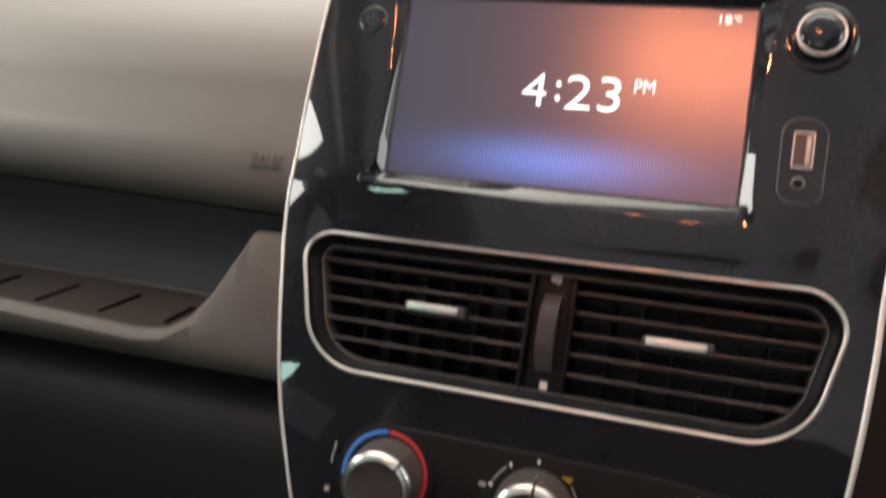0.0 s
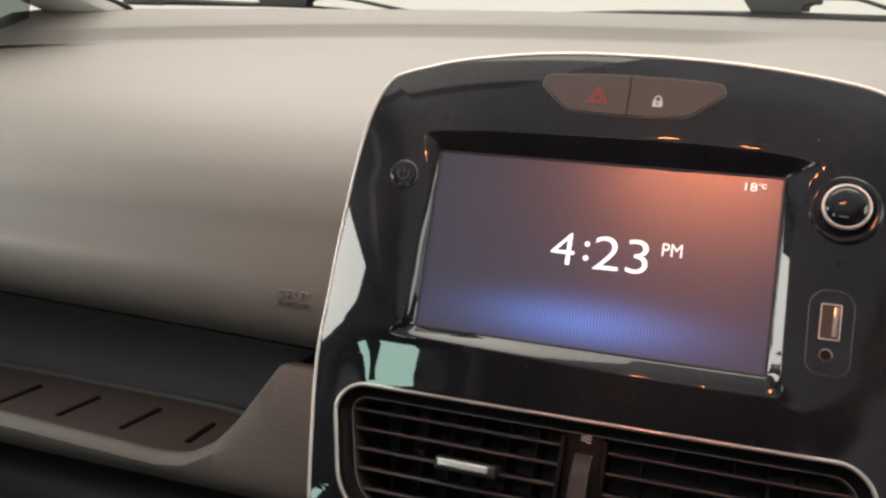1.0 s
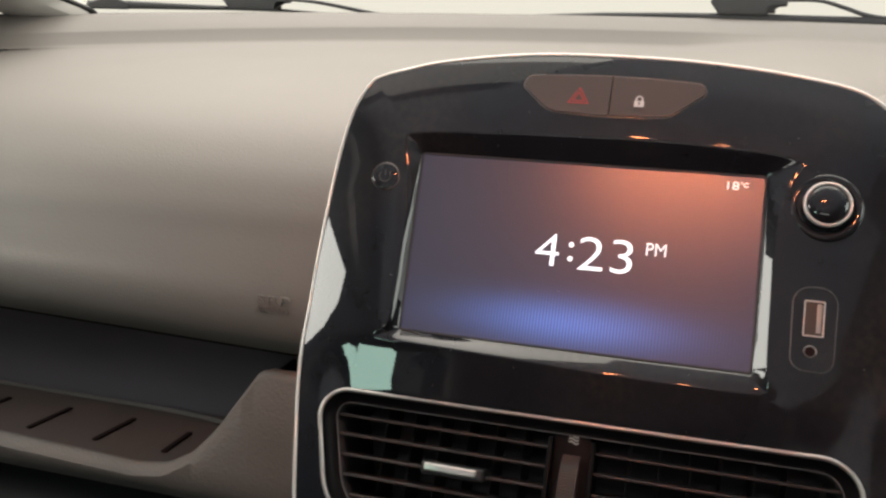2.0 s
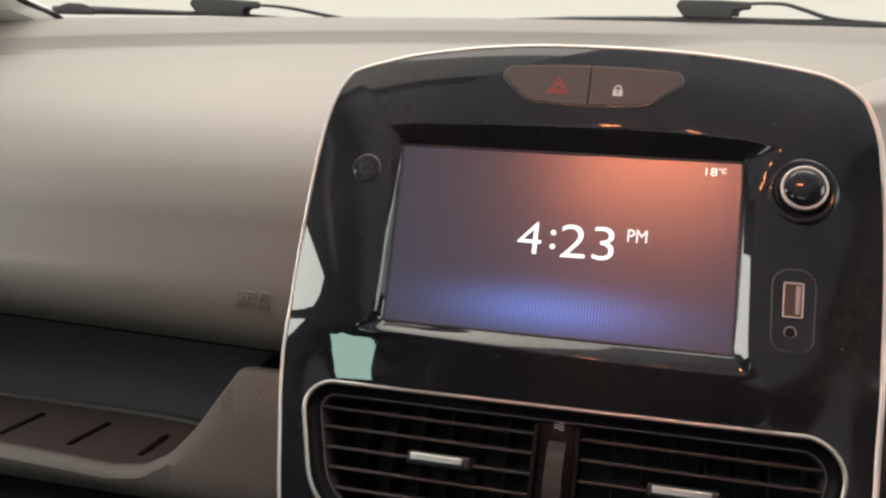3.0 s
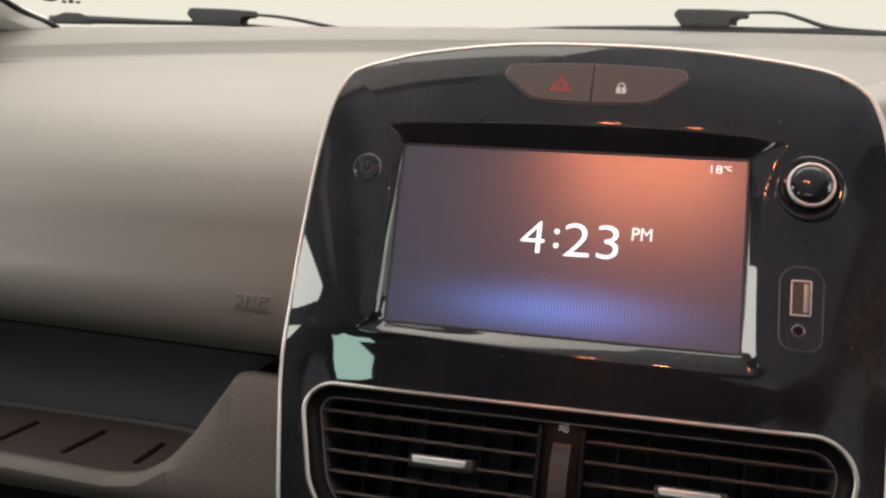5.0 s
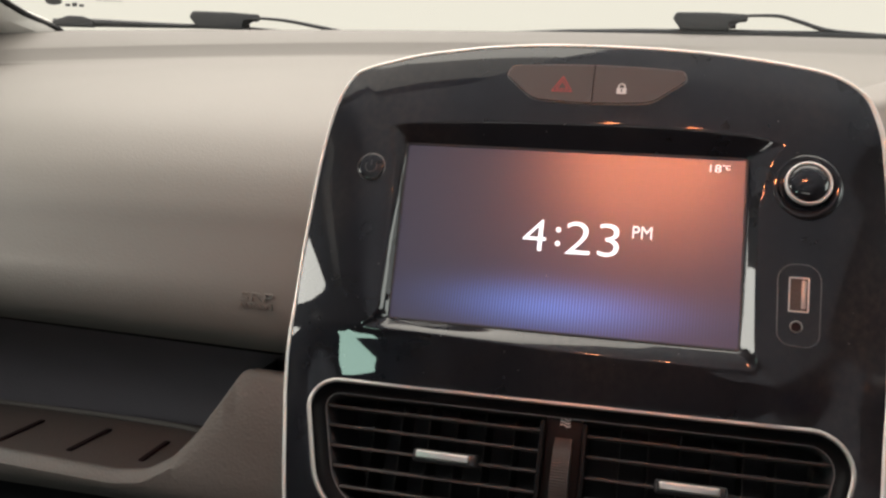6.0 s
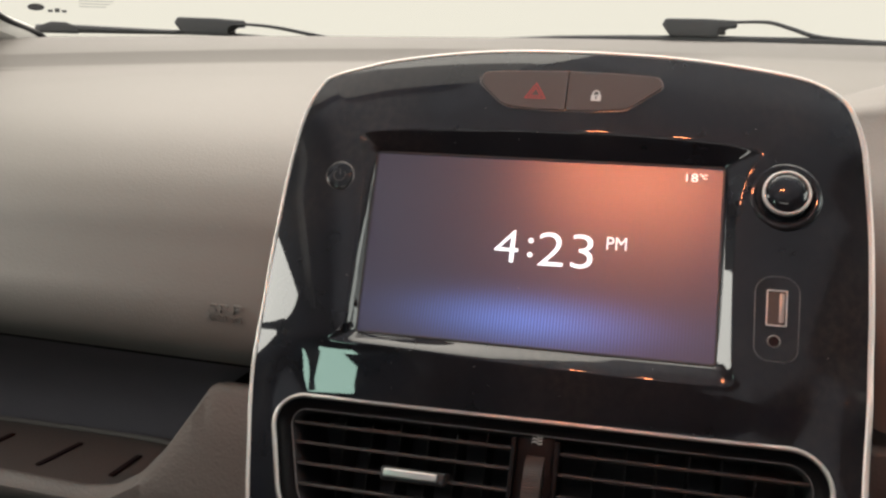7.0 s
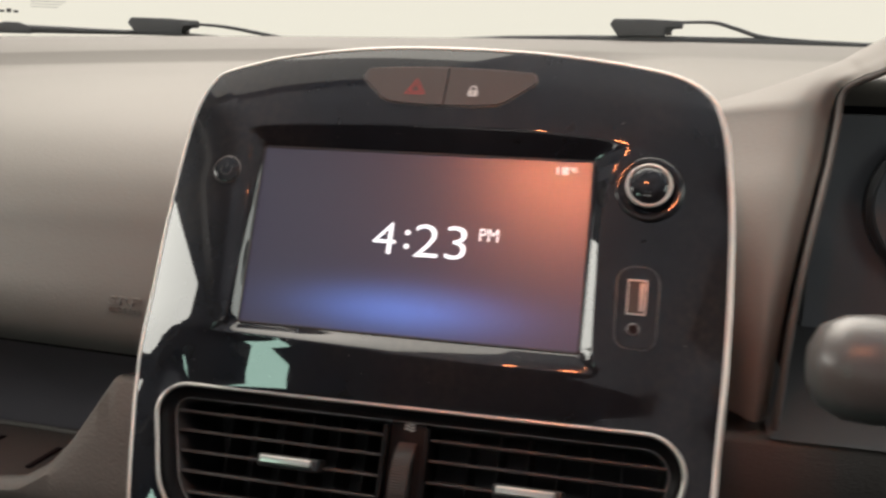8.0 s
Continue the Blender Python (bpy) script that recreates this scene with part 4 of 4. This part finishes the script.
def switch_panel():
    s = thing("switch_panel", CONSOLE, "brown-grey hazard and door-lock switches above the display", "switch panel")
    h = 0.0052
    part("well", slab(POD, -0.004, h - 0.0042), MATT, s)
    part("surround", tube([(q.x, q.y, float(z) + 0.0001) for q, z in zip(POD, face_height(np.array([(q.x, q.y) for q in POD])))], 0.00022, 6, True), EDGE, s)
    inner = inset(POD, 0.0005)
    for name, sign in (("hazard_switch", -1), ("lock_switch", 1)):
        cut = 0.0076 + sign * 0.0003
        line = [Vector((min(q.x, cut) if sign < 0 else max(q.x, cut), q.y)) for q in inner]
        keep = []
        for q in line:
            if not keep or (q - keep[-1]).length > 1e-5:
                keep.append(q)
        bm = slab(keep, h - 0.005, h, 0.0)
        key = part(name, bm, KEY, s, "satin switch key", False)
        if sign < 0:
            for r0, r1 in ((0.0056, 0.0048), (0.0033, 0.0026)):
                t = bmesh.new()
                ring = [[t.verts.new((-0.0066 + r * math.sin(a), 0.0723 + r * math.cos(a), h + 0.0004)) for a in (0, 2 * math.pi / 3, 4 * math.pi / 3)] for r in (r0, r1)]
                for i in range(3):
                    t.faces.new((ring[0][i], ring[0][(i + 1) % 3], ring[1][(i + 1) % 3], ring[1][i]))
                part("triangle", t, HAZARD, key, "red warning triangle", False)
        else:
            x, y = 0.0206, 0.0716
            bm = slab(rounded([(x - 0.0022, y - 0.0023, 0.0003), (x + 0.0022, y - 0.0023, 0.0003), (x + 0.0022, y + 0.0008, 0.0003), (x - 0.0022, y + 0.0008, 0.0003)], 3), h, h + 0.0003)
            part("padlock_body", bm, LOCK, key, "white padlock symbol", False)
            arch = [(x + 0.0014 * math.cos(math.pi * k / 10), y + 0.0012 + 0.0018 * math.sin(math.pi * k / 10), h + 0.0002) for k in range(11)]
            part("padlock_shackle", tube([(x + 0.0014, y + 0.0006, h + 0.0002)] + arch + [(x - 0.0014, y + 0.0006, h + 0.0002)], 0.00038, 6), LOCK, key)
            part("keyhole", box(x - 0.0003, x + 0.0003, y - 0.0014, y + 0.0002, h + 0.0003, h + 0.0005), MATT, key, smooth=False)
    # the keys lie flush with the face, which rolls back towards the top
    low, high = face_height(np.array([(0.0068, 0.0655), (0.0068, 0.0820)]))
    lean = (high - low) / 0.0165
    for child in s.children_recursive:
        if child.name.split(".")[0] not in ("well", "surround"):
            for vert in child.data.vertices:
                vert.co.z += low + 0.0008 - h + lean * (vert.co.y - 0.0655)


def volume_knob():
    k = thing("volume_knob", CONSOLE @ pose(0.1018, 0.0300, 0.0042), "glossy black rotary knob with a silver ring", "knob")
    part("skirt", lathe([(0.0150, -0.0042), (0.0148, -0.0004), (0.0140, 0.0009), (0.0128, 0.0013), (0.0114, 0.0008), (0.0104, -0.0004), (0.0100, -0.002)], n=64), GLOSS, k)
    part("side", lathe([(0.0102, -0.002), (0.0100, 0.0005), (0.0095, 0.0012), (0.0096, 0.0030), (0.0094, 0.0046)], n=64), GLOSS, k)
    part("ring", lathe([(0.0095, 0.0040), (0.0096, 0.0050), (0.0094, 0.0057), (0.0090, 0.0060), (0.0086, 0.0059), (0.0083, 0.0052)], n=64), RING, k, "satin silver ring")
    part("cap", lathe([(0.0084, 0.0051), (0.0079, 0.0057), (0.0066, 0.0065), (0.0050, 0.0072), (0.0032, 0.0077), (0.0016, 0.0079), (0.0, 0.0080)], n=64), GLOSS, k)


def power_button():
    b = thing("power_button", CONSOLE @ pose(-0.0932, 0.0282, 0.0041), "small round black power button with a fine ring", "button")
    part("cap", lathe([(0.0063, 0.0), (0.0061, 0.0011), (0.0050, 0.0016), (0.0, 0.0011)], n=40), GLOSS, b)
    part("groove", lathe([(0.0066, 0.0), (0.0068, 0.0007), (0.0066, 0.0009), (0.0064, 0.0007), (0.0064, 0.0)], n=40), EDGE, b)
    arc = [(0.0028 * math.sin(a), 0.0028 * math.cos(a), 0.0014) for a in [radians(50 + 26 * i) for i in range(11)]]
    part("mark", tube(arc, 0.00022, 5), KNOB, b)
    part("mark_bar", box(-0.0002, 0.0002, 0.0006, 0.0032, 0.0011, 0.0015), KNOB, b)


def media_port():
    p = thing("media_port", CONSOLE, "black socket plate with a USB port and a round audio jack", "socket")
    h = float(face_height(np.array([(0.0996, -0.022)]))[0])
    bm = slab(inset(PORT, 0.0003), -0.003, h, 0.0)
    part("plate", bm, GLOSS, p)
    edge = face_height(np.array([(q.x, q.y) for q in PORT]))
    part("outline", tube([(q.x, q.y, float(z) + 0.0001) for q, z in zip(PORT, edge)], 0.00017, 6, True), EDGE, p)
    outer = rounded([(0.0962, -0.0248, 0.0005), (0.1042, -0.0248, 0.0005), (0.1042, -0.0100, 0.0005), (0.0962, -0.0100, 0.0005)], 3)
    loops = [[(q.x, q.y, h) for q in outer], [(q.x, q.y, h + 0.0009) for q in outer], [(q.x, q.y, h + 0.0009) for q in inset(outer, 0.00045)], [(q.x, q.y, h - 0.0028) for q in inset(outer, 0.0006)]]
    part("usb_shell", sheet(loops, closed=True), TRIM, p, "bright metal USB shell")
    part("usb_cavity", box(0.0969, 0.1035, -0.0240, -0.0108, h - 0.001, h + 0.0002), UNDER, p, smooth=False)
    part("usb_tongue", box(0.1012, 0.1032, -0.0232, -0.0112, h - 0.001, h + 0.0005, 0.0002), SILVER, p, "pale contact tongue")
    jack = lathe([(0.0026, h), (0.0026, h + 0.0004), (0.0023, h + 0.0006), (0.0020, h + 0.0002), (0.0019, h - 0.002)], (0.0996, -0.0310), 28)
    part("jack_ring", jack, EDGE, p)
    part("jack_hole", lathe([(0.0020, h + 0.0001), (0, h + 0.0001)], (0.0996, -0.0310), 20), RIB, p)


def climate_panel():
    """The satin plate that carries the three climate dials."""
    line = rounded([(-0.0795, -0.232, 0.004), (0.112, -0.232, 0.004), (0.1235, -0.160, 0.012), (0.060, -0.1545, 0.2), (-0.066, -0.1535, 0.016)], 8)
    p = thing("climate_panel", CONSOLE, "satin black plate round the climate dials", "control panel")
    h = face_height(np.array([(q.x, q.y) for q in line]))
    bm = bmesh.new()
    rings = [[bm.verts.new((q.x, q.y, float(z) + k)) for q, z in zip(inset(line, d), h)] for d, k in ((0, -0.001), (0, 0.0030), (0.0006, 0.0035))]
    for a, b in zip(rings, rings[1:]):
        for i in range(len(line)):
            j = (i + 1) % len(line)
            bm.faces.new((a[i], a[j], b[j], b[i]))
    bm.faces.new(rings[-1])
    part("plate", bm, PLATE, p)
    for k, (x, y, wide, tall) in enumerate(((-0.0772, -0.1745, 0.0008, 0.0050), (-0.0765, -0.1690, 0.0008, 0.0040), (-0.0780, -0.1870, 0.0020, 0.0022))):
        part("printed_mark", box(x, x + wide, y, y + tall, 0.0004, float(face_height(np.array([(x, y)]))[0]) + 0.0039), MARK, p, "small grey printed mark", False)


def climate_dial(x, y, name, label, marks, tilt):
    d = thing(name, CONSOLE @ pose(x, y, float(face_height(np.array([(x, y)]))[0]) + 0.0042), label, "dial", "climate dials")
    part("base", lathe([(0.0225, -0.001), (0.0222, 0.0008), (0.0212, 0.0012), (0.0, 0.0012)], n=56), DUCT, d)
    turn = -38 if marks == "heat" else -4
    lean = pose(0.001, 0, -0.002, tilt, 2, 0)
    part("skirt", lathe([(0.0168, -0.003), (0.0167, 0.0030), (0.0162, 0.0100), (0.0158, 0.0150)], n=64), KNOB, d, "tapered grey flank of the knob").matrix_basis = lean
    part("ring", lathe([(0.0158, 0.0149), (0.0155, 0.0164), (0.0148, 0.0174), (0.0136, 0.0180), (0.0126, 0.0180)], n=64), CHROME, d, "satin silver ring").matrix_basis = lean
    part("cap", lathe([(0.0127, 0.0180), (0.0120, 0.0177), (0.0060, 0.0176), (0.0, 0.0176)], n=64), KNOB, d, "smoky grey cap").matrix_basis = lean
    part("pointer", box(-0.0006, 0.0006, 0.0124, 0.0160, 0.0150, 0.0184, 0.0003), MATT, d, "short dark notch").matrix_basis = lean @ pose(0, 0, 0, 0, 0, turn)
    part("skirt_line", box(-0.0004, 0.0004, 0.0150, 0.0172, 0.0030, 0.0148), MATT, d, smooth=False).matrix_basis = lean @ pose(0, 0, 0, 0, 0, turn)
    if marks == "heat":
        for mat, a0, a1, tone in ((BLUE, 188, 94, "printed blue end of the heat scale"), (RED, 92, -34, "printed red end of the heat scale")):
            arc = [(0.0186 * math.cos(radians(a0 + (a1 - a0) * i / 24)), 0.0186 * math.sin(radians(a0 + (a1 - a0) * i / 24)), 0.0014) for i in range(25)]
            part("scale", tube(arc, 0.0010, 6, flat=0.3), mat, d, tone)
    else:
        for k in (0, 1, 2, 4):
            a = radians(160 - 36 * k)
            tick = box(-0.0005, 0.0005, 0.0183, 0.0200, 0.0012, 0.0016)
            part("tick", tick, WHITE, d, smooth=False).matrix_basis = pose(0, 0, 0, 0, 0, math.degrees(a) - 90)
        for a0, a1 in ((156, 128), (120, 92), (84, 62), (38, 20)):
            arc = [(0.0192 * math.cos(radians(a0 + (a1 - a0) * i / 8)), 0.0192 * math.sin(radians(a0 + (a1 - a0) * i / 8)), 0.0013) for i in range(9)]
            part("scale", tube(arc, 0.00035, 5, flat=0.4), SILVER, d)
        for k in range(4):
            part("demist_mark", box(-0.0019 + 0.0011 * k, -0.0015 + 0.0011 * k, -0.0015, 0.0012, 0.0012, 0.0016), YELLOW, d, smooth=False).matrix_basis = pose(0.0132, 0.0150, 0, 0, 0, -30)
        for x in (-0.0215, 0.0205):
            part("printed_mark", box(x - 0.0016, x + 0.0016, 0.0052, 0.0066, 0.0004, 0.0014), MARK, d, smooth=False)


display()
air_vent()
switch_panel()
volume_knob()
power_button()
media_port()
climate_panel()
climate_dial(-0.0514, -0.1756, "temperature_dial", "grey temperature dial with a blue and red scale", "heat", 14)
climate_dial(0.0132, -0.1762, "airflow_dial", "grey airflow dial with white ticks and a yellow mark", "ticks", 14)
climate_dial(0.0770, -0.1790, "fan_dial", "grey fan dial with white ticks", "ticks", 14)


def map_light():
    m = thing("map_light", pose(0.033, -0.40, 1.412), "lit amber map light in the headliner", "lamp")
    part("housing", box(-0.075, 0.075, -0.028, 0.038, -0.012, 0.02, 0.006), CLOTH, m)
    for x in (-0.045, 0.045):
        part("lens", lathe([(0.0, -0.0135), (0.013, -0.0135), (0.0145, -0.0125), (0.0145, -0.011)], n=24), LENS, m, "warm amber lens").matrix_basis = pose(x, 0.01, 0)


map_light()


def dust():
    """Lint and dust on the glossy face and on the pad, too fine to count."""
    rng = random.Random(7)
    bm = bmesh.new()
    spots = []
    while len(spots) < 46:
        q = np.array([[rng.uniform(-0.12, 0.135), rng.uniform(-0.15, 0.092)]])
        if inside(q, SCREEN)[0] and rng.random() < 0.75:
            continue
        if inside(q, inset(OUTER, 0.004))[0] and not any(inside(q, h)[0] for h in (VENT, POD, PORT)):
            w = 0.0001 if inside(q, SCREEN)[0] else float(face_height(q)[0])
            spots.append(CONSOLE @ Vector((q[0][0], q[0][1], w)))
    for _ in range(14):
        x = rng.uniform(-0.40, -0.15)
        y, z = pad_profile(x)[rng.randrange(12, 38)]
        spots.append(Vector((x, y, z)))
    for p in spots:
        s = rng.uniform(0.00007, 0.00018)
        made = bmesh.ops.create_icosphere(bm, subdivisions=1, radius=s)["verts"]
        for v in made:
            v.co = Vector((v.co.x * rng.choice((1, 1, 2.2)), v.co.y, v.co.z)) + p
    tagged(link("dust", bm, LINT), "fine pale dust specks on the console and pad", "dust", kind="stuff")


dust()
